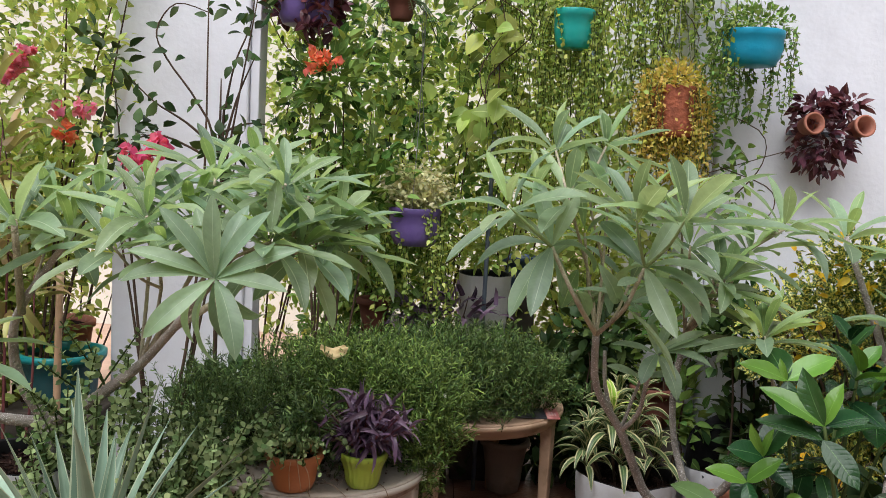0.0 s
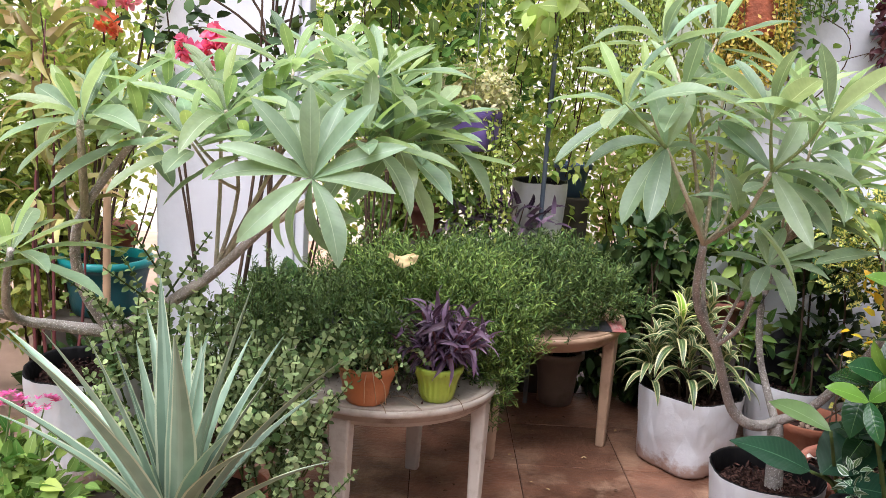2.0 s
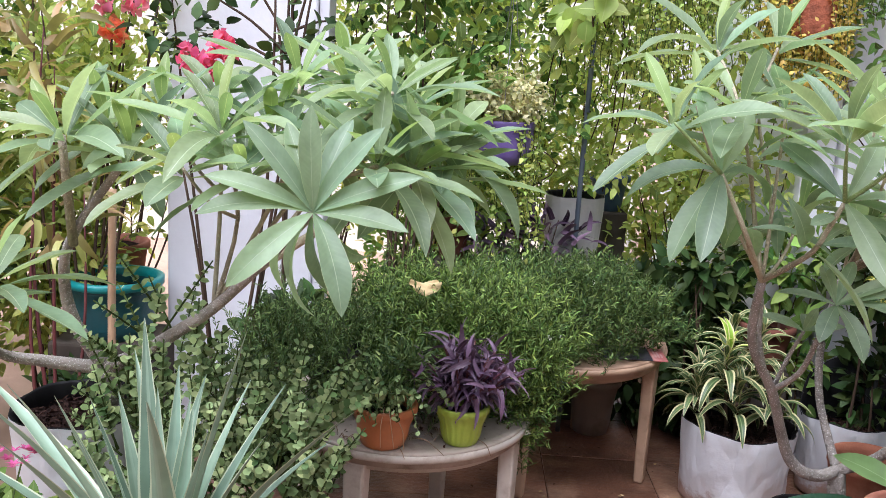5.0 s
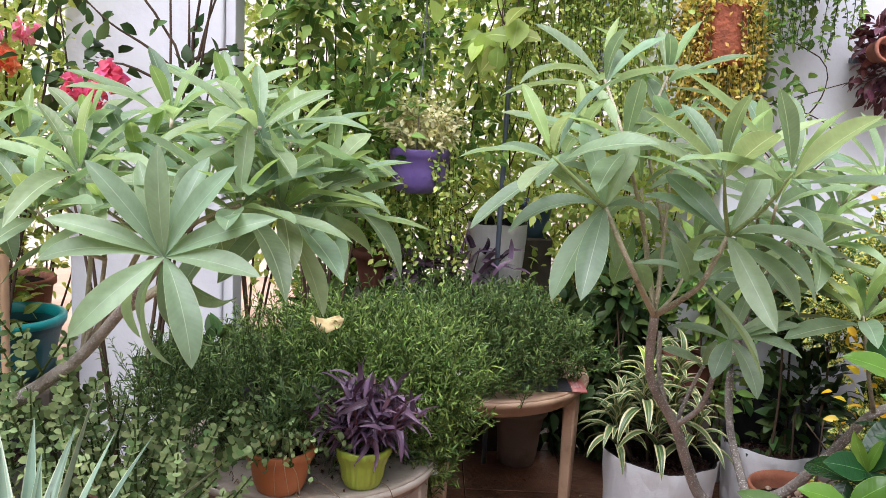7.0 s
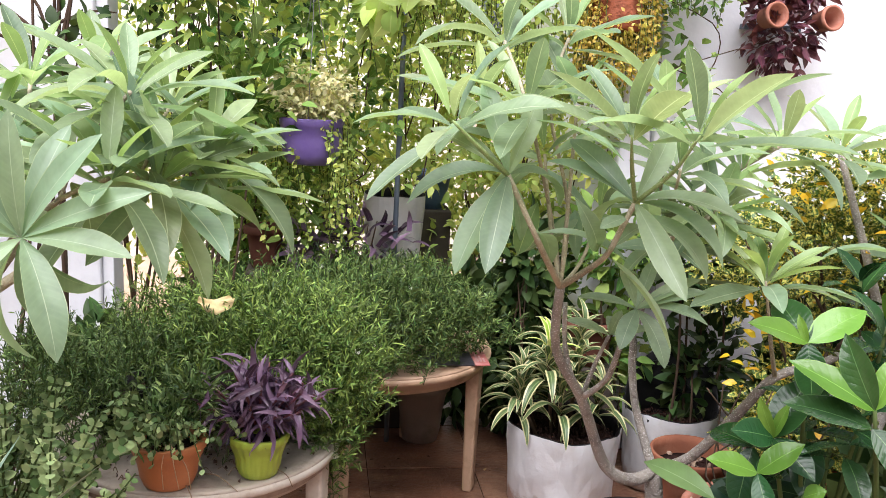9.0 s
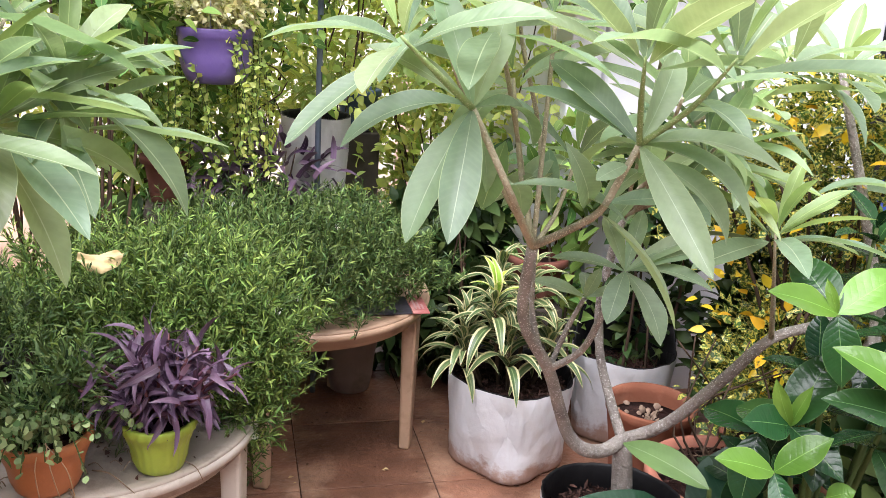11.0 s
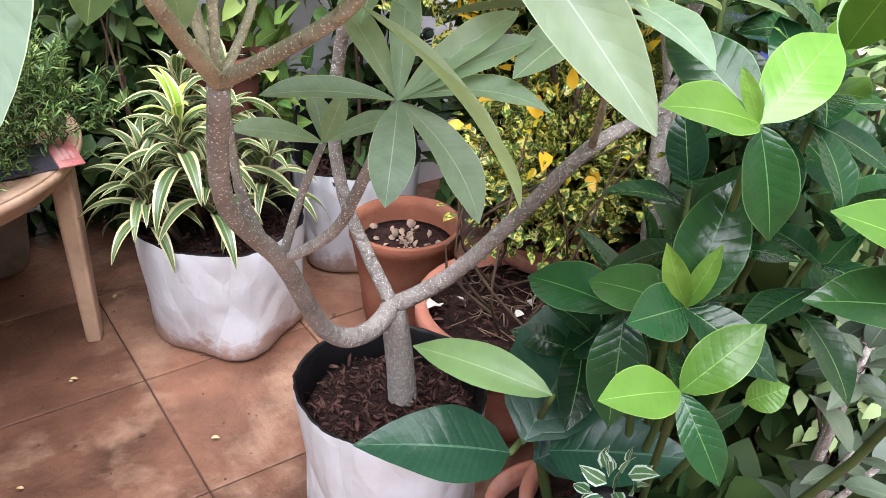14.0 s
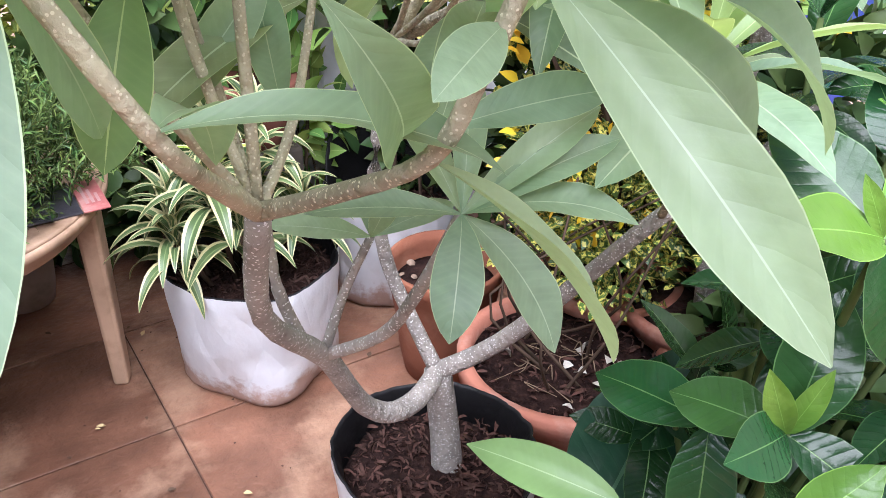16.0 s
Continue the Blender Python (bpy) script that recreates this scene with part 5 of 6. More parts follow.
for k, (rad, low) in enumerate(((0.158, 1), (0.166, 0), (0.162, 0), (0.150, 1))):
    for j in range(40):
        a = 2 * math.pi * j / 40
        back = max(0.0, math.sin(a + 0.35))
        vs.append((rad * math.cos(a), rad * math.sin(a), 0.24 if low else 0.29 + 0.17 * back ** 0.6 + 0.006 * math.sin(9 * a)))
for k in range(3):
    fs += [(k * 40 + j, k * 40 + (j + 1) % 40, (k + 1) * 40 + (j + 1) % 40, (k + 1) * 40 + j) for j in range(40)]
part("liner", mesh_of("liner", vs, fs, M["black"]), bag2, "black plastic liner standing up at the back")
part("stem", tubes("stem", [([(0, 0, 0.2), (0.01, 0, 0.5), (-0.02, 0.02, 0.9)], [0.006, 0.005, 0.004])], M["twig"]), bag2)
part("foliage", scatter("foliage", OVATE, clumps(rr, [((0, 0, 0.85), (0.2, 0.15, 0.2))], 200, 0.2, (0.8, 1.4), 0.2), M["shrub_dark"]), bag2)

terra_mid = thing("terracotta_pot", "weathered terracotta pot of soil and dry stones", "plant pot", (1.13, 3.16, 0))
pot(terra_mid, "pot", 0.128, 0.29, M["terra_orange"], (0, 0, 0), 0.72, 0.004, 0.03, "", 0, 0, 0.06)
stones = clumps(rr, [((0, 0, 0.236), (0.10, 0.10, 0.008))], 70, 0.5, (0.5, 1.3), 0.0)
stone_leaf = grid_leaf(0.022, 0.018, disc, 4, 4, -0.7, 1.6)
tagged(part("gravel", scatter("gravel", stone_leaf, stones, M["pebble"]), terra_mid), kind="stuff")
bowl = thing("terracotta_bowl", "wide terracotta bowl with dark soil, fallen white petals and thin stems", "plant pot", (1.175, 2.785, 0))
pot(bowl, "pot", 0.195, 0.27, M["terracotta"], (0, 0, 0), 0.66, 0.018, 0.042, "", 0, 0, 0.025)
petal_me = mesh_of("petal", *grid_leaf(0.034, 0.028, ovate, 4, 2, 0.4, 0.8, 0.2)[:2], M["petal_white"])
for _ in range(9):
    q = part("petal", petal_me, bowl)
    q.matrix_basis = Matrix.Translation((rr.uniform(-0.15, 0.08), rr.uniform(-0.15, 0.1), 0.256)) @ frame_of((rr.uniform(-1, 1), rr.uniform(-1, 1), 0.4), rand_dir(rr, 1)).to_4x4() @ Matrix.Scale(rr.uniform(0.6, 1.3), 4)
bits = [((q * math.cos(a), q * math.sin(a), 0.252 + rr.uniform(0, 0.006)), frame_of(rand_dir(rr) * Vector((1, 1, 0.4)), rand_dir(rr, 0.7)), rr.uniform(0.5, 1.6)) for a, q in ((rr.uniform(0, 6.28), 0.17 * math.sqrt(rr.random())) for _ in range(260))]
tagged(part("mulch", scatter("mulch", grid_leaf(0.022, 0.006, strap, 3, 2, 0.6, 0.7), bits, M["chip"]), bowl), kind="stuff")
straws = [([Vector((q * math.cos(a), q * math.sin(a), 0.256)), Vector((q * math.cos(a) + rr.uniform(-0.03, 0.03), q * math.sin(a) + rr.uniform(-0.03, 0.03), 0.27)), Vector((q * math.cos(a) + rr.uniform(-0.06, 0.06), q * math.sin(a) + rr.uniform(-0.06, 0.06), 0.258))], [0.0012, 0.0012, 0.0008]) for a, q in ((rr.uniform(0, 6.28), rr.uniform(0.02, 0.13)) for _ in range(24))]
woody("dry_straw", tubes("dry_straw", straws, M["dry_twig"], 4), bowl)
woody("branchwork", tubes("branchwork", [([(rr.uniform(-0.1, 0.1), rr.uniform(-0.1, 0.1), 0.24), (rr.uniform(-0.15, 0.15), rr.uniform(-0.12, 0.1), 0.4), (rr.uniform(-0.2, 0.2), rr.uniform(-0.12, 0.1), 0.62)], [0.004, 0.003, 0.002]) for _ in range(9)], M["twig"], 5), bowl)

croton = thing("croton_shrub", "croton shrub with yellow-spotted green leaves and golden older leaves", "plant", (1.42, 2.95, 0))
pot(croton, "pot", 0.15, 0.28, M["terracotta"], (0, 0, 0))
woody("branchwork", tubes("branchwork", [([(0, 0, 0.25), (rr.uniform(-0.1, 0.1), rr.uniform(-0.1, 0.1), 0.6), (rr.uniform(-0.3, 0.3), rr.uniform(-0.2, 0.2), 1.05)], [0.008, 0.006, 0.003]) for _ in range(12)], M["twig"], 6), croton)
tagged(part("foliage", scatter("foliage", OVATE_S, clumps(rr, [((-0.08, -0.08, 0.48), (0.26, 0.18, 0.2)), ((0.15, 0, 0.65), (0.28, 0.2, 0.25)), ((0, 0, 1.0), (0.3, 0.2, 0.2)), ((0.02, 0.12, 0.5), (0.18, 0.16, 0.26)), ((-0.05, 0.3, 0.9), (0.28, 0.2, 0.25)), ((0.25, 0.1, 0.3), (0.3, 0.3, 0.25)), ((0.05, 0.0, 1.18), (0.32, 0.18, 0.14))], 11000, 0.3, (0.6, 1.4), 0.3), M["croton"]), croton), kind="stuff")
tagged(part("yellow_leaves", scatter("yellow_leaves", OVATE, clumps(rr, [((-0.05, -0.1, 0.62), (0.22, 0.15, 0.18)), ((0.0, -0.1, 1.02), (0.32, 0.15, 0.2)), ((0.2, -0.1, 0.85), (0.2, 0.15, 0.2)), ((-0.1, 0.1, 0.7), (0.2, 0.12, 0.3)), ((0.05, -0.05, 1.2), (0.34, 0.15, 0.12))], 230, 0.3, (0.45, 0.9), 0.5), M["yellow"]), croton, "golden yellow older leaves"), kind="stuff")

# glossy broad-leaved shrub
GLOSS = [mesh_of("leaf", *grid_leaf(1, w, elliptic, 12, 4, f, b, 0.05)[:2], M[m], grid_leaf(1, w, elliptic, 12, 4, f, b, 0.05)[2]) for w, f, b, m in ((0.50, 0.18, 0.3, "glossy"), (0.46, 0.22, 0.6, "glossy"), (0.52, 0.18, 0.3, "glossy_lime"), (0.52, 0.24, 0.35, "glossy_mid"))]
gloss = thing("glossy_shrub", "glossy dark green shrub with bright lime young leaves", "plant", (1.0, 2.25, 0))
pot(gloss, "pot", 0.17, 0.26, M["terracotta"], (0, 0, 0))
GF = Vector((0.822, 1.835, 0.96))
GA, GB, GC, GD, GE = Vector((0.737, 2.016, 0.768)), Vector((0.790, 2.071, 0.812)), Vector((0.795, 2.152, 0.758)), Vector((0.826, 2.06, 1.001)), Vector((0.826, 2.005, 0.725))
tips = [Vector(p) for p in ((0.93, 2.02, 0.9), (1.02, 2.12, 1.02), (1.1, 2.2, 0.95), (1.0, 2.3, 0.66), (0.9, 2.28, 0.62), (1.25, 2.3, 1.0), (1.1, 2.35, 1.05), (0.92, 2.2, 0.85), (1.2, 2.15, 0.86))]
limbs(gloss, "stem", [([(1.0 + rr.uniform(-0.05, 0.05), 2.25 + rr.uniform(-0.05, 0.05), 0.2), (Vector((1.0, 2.25, 0.2)) * 0.45 + t * 0.55) + Vector((0, 0, 0.02)), t], [0.006, 0.005, 0.0035]) for t in tips + [GA, GB, GC, GD, GE]] + [([(1.0, 2.13, 0.24), (0.92, 1.93, 0.66), GF], [0.006, 0.005, 0.0035])], M["green_stem"])
for i, t in enumerate(tips):
    r = random.Random(90 + i)
    ax = (Vector((0, -0.25, 1)) + rand_dir(r) * 0.35).normalized()
    f = frame_of(ax, (1, 0, 0.2))
    for k in range(10):     # opposite pairs, crosswise
        a, q = (k % 2) * math.pi + (k // 2) * 1.57 + i, (k // 2) / 4
        el = radians(55 - 85 * q + r.uniform(-8, 8))
        d = f @ Vector((math.cos(a) * math.cos(el), math.sin(el), math.sin(a) * math.cos(el)))
        young = k < 3 and i in (1, 2, 5)
        leaf_at(gloss, t - ax * 0.11 * q, d, r.uniform(0.09, 0.135) * (0.75 if k < 2 else 1), GLOSS[2 if young else r.choice((0, 1))], ax, r.uniform(-0.3, 0.3))
for base, way, ln, me, up, wd in (
        (GA, (-0.09, 0.005, 0.03), 0.10, 2, (-0.25, -0.5, 1), 1.0), (GA, (0.060, -0.026, 0.066), 0.10, 2, (-0.5, -0.5, 0.7), 0.95), (GA, (0.003, -0.06, -0.063), 0.10, 1, (-0.5, -0.6, 0.5), 0.85), (GA, (0.07, 0.05, -0.02), 0.10, 0, (-0.2, -0.6, 1), 1.0),
        (GB, (-0.052, 0.005, 0.109), 0.085, 2, (-0.6, -0.6, 0.2), 0.6), (GB, (0.01, -0.024, 0.088), 0.08, 2, (-0.7, -0.5, 0.3), 0.55), (GB, (0.061, 0.018, 0.108), 0.135, 3, (-0.6, -0.6, 0.4), 1.0),
        (GB, (-0.10, -0.02, 0.03), 0.095, 3, (-0.3, -0.7, 0.7), 1.15), (GB, (0.03, -0.08, -0.03), 0.11, 0, (-0.2, -0.6, 1), 1.0), (GB, (-0.03, 0.10, -0.01), 0.115, 3, (-0.4, -0.4, 0.9), 0.95),
        (GC, (-0.03, 0.128, -0.01), 0.14, 3, (-0.4, -0.5, 0.9), 0.9), (GC, (-0.04, -0.04, -0.10), 0.13, 0, (-0.6, -0.6, 0.5), 1.0), (GC, (0.09, 0.05, -0.02), 0.12, 0, (-0.3, -0.6, 1), 1.0), (GC, (0.01, -0.02, -0.12), 0.12, 1, (-0.6, -0.7, 0.3), 0.9),
        (GD, (-0.112, 0.01, 0.042), 0.118, 2, (-0.2, -0.5, 1), 0.95), (GD, (0.121, 0.02, 0.065), 0.138, 2, (-0.4, -0.6, 0.8), 0.9), (GD, (-0.01, 0.09, 0.05), 0.13, 3, (-0.4, -0.7, 0.7), 1.0), (GD, (0.08, 0.05, -0.03), 0.12, 0, (-0.3, -0.6, 1), 1.0), (GD, (0.0, -0.04, -0.09), 0.11, 3, (-0.4, -0.8, 0.6), 1.0),
        (GD, (-0.02, 0.02, 0.06), 0.055, 2, (-0.6, -0.7, 0.2), 0.6), (GE, (0.02, -0.02, 0.02), 0.045, 2, (-0.4, -0.7, 0.7), 1.5), (GE, (-0.02, 0.03, -0.05), 0.07, 1, (-0.4, -0.7, 0.6), 0.7),
        (GF, (-0.118, 0.057, 0.071), 0.15, 2, (-0.3, -0.5, 1), 0.72), (GF, (0.03, 0.01, 0.085), 0.10, 2, (-0.7, -0.6, 0.3), 0.75), (GF, (-0.045, 0.05, 0.12), 0.13, 3, (-0.7, -0.4, 0.5), 0.75),
        (GF - Vector((0, 0, 0.03)), (-0.12, 0.06, 0.03), 0.14, 3, (-0.3, -0.4, 1), 0.8), (GF, (0.10, 0.03, 0.02), 0.12, 3, (-0.2, -0.5, 1), 0.9), (GF - Vector((0, 0, 0.03)), (0.04, -0.07, -0.06), 0.12, 0, (-0.3, -0.7, 0.6), 0.9)):
    leaf_at(gloss, base, way, ln, GLOSS[me], up, 0, wd)
DULL = mesh_of("leaf", *grid_leaf(1, 0.46, ovate, 8, 4, 0.2, 0.5, 0.04)[:2], M["dull_leaf"], grid_leaf(1, 0.46, ovate, 8, 4, 0.2, 0.5, 0.04)[2])
dull = thing("grey_leaf_shrub", "thin-stemmed shrub with dull grey-green leaves in shade", "shrub", (1.08, 2.06, 0))
dull_tips = [Vector(p) for p in ((1.02, 2.0, 0.72), (1.06, 2.02, 0.80), (1.0, 1.97, 0.60), (1.12, 2.05, 0.68), (1.10, 1.98, 0.52), (1.18, 2.06, 0.76), (1.0, 2.02, 0.48), (1.2, 2.0, 0.6))]
limbs(dull, "stem", [([(1.08, 2.06, 0), (1.06, 2.05, 0.3), p], [0.008, 0.0065, 0.004]) for p in dull_tips], M["bark"])
for i, p in enumerate(dull_tips):
    r = random.Random(300 + i)
    for k in range(7):
        a, el = k * 2.4 + i, radians(50 - 12 * k)
        leaf_at(dull, p - Vector((0, 0, 0.012 * k)), (math.cos(a) * math.cos(el), math.sin(a) * math.cos(el), math.sin(el)), r.uniform(0.05, 0.085), DULL, (0, -0.2, 1), r.uniform(-0.4, 0.4))
zebra = thing("striped_plant", "small silver-striped trailing plant in a black pot", "plant", (0.79, 2.12, 0.36))
pot(zebra, "pot", 0.04, 0.12, M["black"], (0, 0, 0))
lv = clumps(rr, [((-0.01, -0.01, 0.17), (0.035, 0.03, 0.05))], 26, 0.4, (0.4, 0.65), 0.3)
part("foliage", scatter("foliage", OVATE, lv, M["zebra"]), zebra)
zst = thing("plinth", "upturned black pot under a small plant", "plant pot", (0.79, 2.12, 0))
part("pot", lathe("pot", [(0.09, 0), (0.09, 0.04), (0.082, 0.042), (0.055, 0.358), (0.05, 0.36)], M["black"], 32), zst)
BROAD = mesh_of("leaf", *grid_leaf(1, 0.50, ovate, 10, 4, 0.2, 0.4, 0.05)[:2], M["blue_green"], grid_leaf(1, 0.50, ovate, 10, 4, 0.2, 0.4, 0.05)[2])
PALE = mesh_of("leaf", *grid_leaf(1, 0.29, elliptic, 12, 4, 0.4, 0.5, 0.06)[:2], M["pale_leaf"], grid_leaf(1, 0.29, elliptic, 12, 4, 0.4, 0.5, 0.06)[2])
broad = thing("broad_leaf_plant", "low plant with broad blue-green leaves beside the grow bag", "plant", (0.93, 2.36, 0))
pot(broad, "pot", 0.10, 0.2, M["terracotta"], (0, 0, 0))
limbs(broad, "stem", [([(0.93, 2.36, 0.17), (0.86, 2.34, 0.40), p], [0.008, 0.006, 0.004]) for p in ((0.745, 2.26, 0.49), (0.782, 2.28, 0.475), (0.755, 2.205, 0.62))], M["green_stem"])
for base, way, ln, me, up in (((0.745, 2.26, 0.49), (-0.18, 0.07, 0.055), 0.205, BROAD, (0.1, -0.6, 1)), ((0.782, 2.28, 0.475), (0.25, 0.10, 0.15), 0.31, BROAD, (-0.6, -0.6, 0.6)), ((0.82, 2.27, 0.45), (0.1, -0.12, 0.04), 0.2, BROAD, (-0.3, -0.6, 1)),
                              ((0.755, 2.205, 0.62), (-0.10, 0.13, 0.03), 0.185, PALE, (-0.4, -0.4, 0.8)), ((0.84, 2.32, 0.38), (0.2, -0.1, 0.1), 0.22, BROAD, (-0.3, -0.6, 1))):
    leaf_at(broad, base, way, ln, me, up)

# spear-leaved plant
SPEAR = [mesh_of("leaf", *grid_leaf(1, 0.128, spear, 12, 4, 0.55, b)[:2], M["agave"], grid_leaf(1, 0.128, spear, 12, 4, 0.55, b)[2]) for b in (0.05, 0.18, 0.35)]
agave = thing("agave", "agave with long stiff grey-green cream-edged spear leaves", "plant", (-0.72, 1.86, 0))
pot(agave, "pot", 0.15, 0.40, M["terracotta"], (0, 0, 0))
for i in range(27):
    a, el = i * 2.39996 + rr.uniform(-0.3, 0.3), radians(87 - 1.75 * i + rr.uniform(-6, 6))
    d = Vector((math.cos(a) * math.cos(el), math.sin(a) * math.cos(el), math.sin(el)))
    leaf_at(agave, Vector((-0.72, 1.86, 0.40)) + d * 0.02, d, rr.uniform(0.42, 0.62), SPEAR[0 if i < 10 else 1 if i < 17 else 2], (0, 0, 1), rr.uniform(-0.5, 0.5))

# ---- hanging pots ----
def hanging_pot(name, label, place, radius, height, mat, leaf, leaf_mat, seed, tops=26, length=0.35, hang=0.6, crown=240, up_to=2.75, size=(0.7, 1.3), bare=0.0, rim=0.004, base=0.78, sides=(), strand_mat=""):
    """A plastic pot on three wires, a mound of leaves on it and shoots trailing over its rim. place: the middle of its foot."""
    r = random.Random(seed)
    t = thing(name, label, "hanging plant", place, "hanging pots on the arch")
    pot(t, "pot", radius, height, mat, (0, 0, 0), base, rim, 0.03, belly=1.0)
    top = up_to - place[2]
    for a in (0.4, 2.5, 4.6):
        part("wire", tubes("wire", [([(radius * math.cos(a), radius * math.sin(a), height), (0, 0, height + hang), (0, 0, max(top, height + hang + 0.02))], [0.0015] * 3)], M["hook"], 4), t)
    rim = [(radius * q * math.cos(a), radius * q * math.sin(a), height + 0.01) for a, q in ((r.uniform(0, 6.28), r.uniform(0.5, 1.05)) for _ in range(tops)) if math.sin(a) > -1 + bare]
    paths, hung = strands(r, rim, length, 0.017, 0.10, size, lambda p: (p.x * 6, p.y * 6, 0.5))
    leaves = clumps(r, [((0, 0, height + 0.045), (radius * 1.3, radius * 1.3, 0.06))], crown, 0.5, size, 0.3)
    if sides:
        leaves += clumps(r, sides, 1100, -0.3, size, 0.3)
    woody("branchwork", tubes("branchwork", paths, M["green_stem"], 3), t)
    if strand_mat:
        tagged(part("hanging_foliage", scatter("hanging_foliage", leaf, hung, M[strand_mat]), t, "yellow-green trailing strings"), kind="stuff")
    else:
        leaves = hung + leaves
    tagged(part("foliage", scatter("foliage", leaf, leaves, M[leaf_mat]), t), kind="stuff")
    return t


hanging_pot("hanging_pot", "violet plastic hanging pot with trailing pale string plant", (-0.105, 3.68, 1.11), 0.105, 0.155, M["purple_pot"], OVATE_S, "cream_leaf", 21, 30, 0.5, 0.5, 700, bare=0.06, size=(0.5, 1.05), sides=[((0, 0, 0.24), (0.17, 0.12, 0.10))], strand_mat="string")
hanging_pot("hanging_pot", "green plastic hanging pot with long yellow-green strings of leaves", (0.485, 3.62, 1.925), 0.078, 0.15, M["teal_pot"], OVATE_S, "string", 22, 60, 0.75, 0.4, 420, bare=0.5, size=(0.5, 0.9))
hanging_pot("hanging_pot", "sky-blue plastic hanging pot with small-leaved trailing plant", (1.18, 3.58, 1.89), 0.115, 0.135, M["blue_pot"], OVATE_S, "shrub", 23, 52, 0.38, 0.4, 520, bare=0.42, size=(0.5, 0.9))
hanging_pot("hanging_basket", "red-brown coir basket overgrown with golden trailing leaves", (0.895, 3.62, 1.60), 0.095, 0.2, M["wicker"], OVATE_S, "gold", 24, 150, 0.42, 0.5, 560, bare=0.13, size=(0.4, 0.85), rim=0.0, base=0.96, sides=[((-0.11, -0.02, 0.08), (0.05, 0.09, 0.17)), ((0.11, -0.02, 0.08), (0.06, 0.09, 0.17)), ((0.0, -0.04, -0.10), (0.13, 0.08, 0.11)), ((0.0, 0, 0.2), (0.15, 0.13, 0.05)), ((0.0, -0.1, 0.01), (0.09, 0.03, 0.05))])
hanging_pot("hanging_pot", "dark violet hanging pot under leafy growth", (-0.575, 3.62, 1.96), 0.11, 0.15, M["purple_pot"], OVATE, "wine", 25, 20, 0.2, 0.3, 160)

wallpot = thing("wall_planter", "pair of small terracotta wall pots with bushy wine-red foliage", "wall planter", (1.53, 3.66, 1.65))
for dx, dz in ((-0.10, 0.02), (0.10, 0.02)):
    p = part("pot", lathe("pot", [(0.028, 0), (0.034, 0.004), (0.04, 0.06), (0.044, 0.06), (0.044, 0.075), (0.036, 0.075), (0.03, 0.01)], M["terracotta"], 24), wallpot, "", pose(dx, -0.03, dz, 80, 0, 10))
part("bracket", bevelled_box("bracket", -0.11, 0.11, 0.10, 0.138, -0.01, 0.01, M["metal"], 0.003), wallpot)
lv = clumps(rr, [((0, 0.02, -0.02), (0.13, 0.11, 0.16)), ((-0.04, 0, 0.10), (0.10, 0.08, 0.06)), ((0.08, 0, 0.12), (0.08, 0.06, 0.05))], 420, -0.1, (0.6, 1.1), 0.3)
tagged(part("foliage", scatter("foliage", OVATE, lv, M["wine"]), wallpot), kind="stuff")

# ---- frame that carries the creepers ----
arch = thing("garden_arch", "slim grey-blue steel arch carrying creepers and hanging pots", "arch", (0, 3.9, 0))
for x in (0.205, 1.08):
    part("post", tubes("post", [([(x, 0, 0), (x + 0.01, 0, 2.75)], [0.010, 0.010])], M["metal"], 10), arch)
part("beam", tubes("beam", [([(-0.7, 0, 2.75), (1.3, 0, 2.75)], [0.014, 0.014])], M["metal"], 8), arch)
part("beam", tubes("beam", [([(-0.7, -0.25, 2.75), (1.3, -0.25, 2.75)], [0.014, 0.014])], M["metal"], 8), arch)
part("beam", tubes("beam", [([(-0.6, -0.3, 2.765), (-0.6, 0.1, 2.765)], [0.012, 0.012])], M["metal"], 8), arch)


def creeper(label, boxes, count, leaf, mat, seed, size=(0.7, 1.3), drop=0.4, foot=(0, 3.9, 0)):
    """Leaves and stems that fill slabs of air on the arch. boxes: (x0, x1, y0, y1, z0, z1)."""
    r = random.Random(seed)
    t = thing("creeper", label, "climbing plant", foot)
    c = Vector(foot)
    lv, paths = [], []
    area = [(b[1] - b[0]) * (b[5] - b[4]) for b in boxes]
    for b, a in zip(boxes, area):
        n = int(count * a / sum(area))
        made = 0
        while made < n:
            p = Vector((r.uniform(b[0], b[1]), r.uniform(b[2], b[3]), r.uniform(b[4], b[5])))
            if noise.noise(p * 3.3 + Vector((seed, 0, 0))) < -0.18:
                made += 0.3
                continue
            made += 1
            way = Vector((r.uniform(-1, 1), r.uniform(-1, 0.6), r.uniform(-1, 0.8) - drop)).normalized()
            lv.append((p - c, frame_of(way, Vector((r.uniform(-1, 1), r.uniform(-1.1, 0.2), r.uniform(0, 1.2)))), r.uniform(*size)))
        for _ in range(max(2, int(a * 3))):
            x, y = r.uniform(b[0], b[1]), r.uniform(b[2], b[3])
            pts = [Vector((x + r.uniform(-0.10, 0.10) * k, y + r.uniform(-0.04, 0.04), b[4] + (b[5] - b[4]) * k / 4)) - c for k in range(5)]
            paths.append((pts, [0.0028, 0.0026, 0.0022, 0.002, 0.0015]))
    woody("branchwork", tubes("branchwork", paths, M["twig"], 4), t)
    tagged(part("foliage", scatter("foliage", leaf, lv, M[mat]), t), kind="stuff")
    return t


creeper("leafy green creeper climbing the steel arch", [(-0.72, 0.25, 3.75, 4.1, 1.2, 2.8), (-0.6, 0.1, 3.8, 4.2, 0.8, 1.4)], 3800, OVATE, "shrub", 31, (0.4, 1.05))
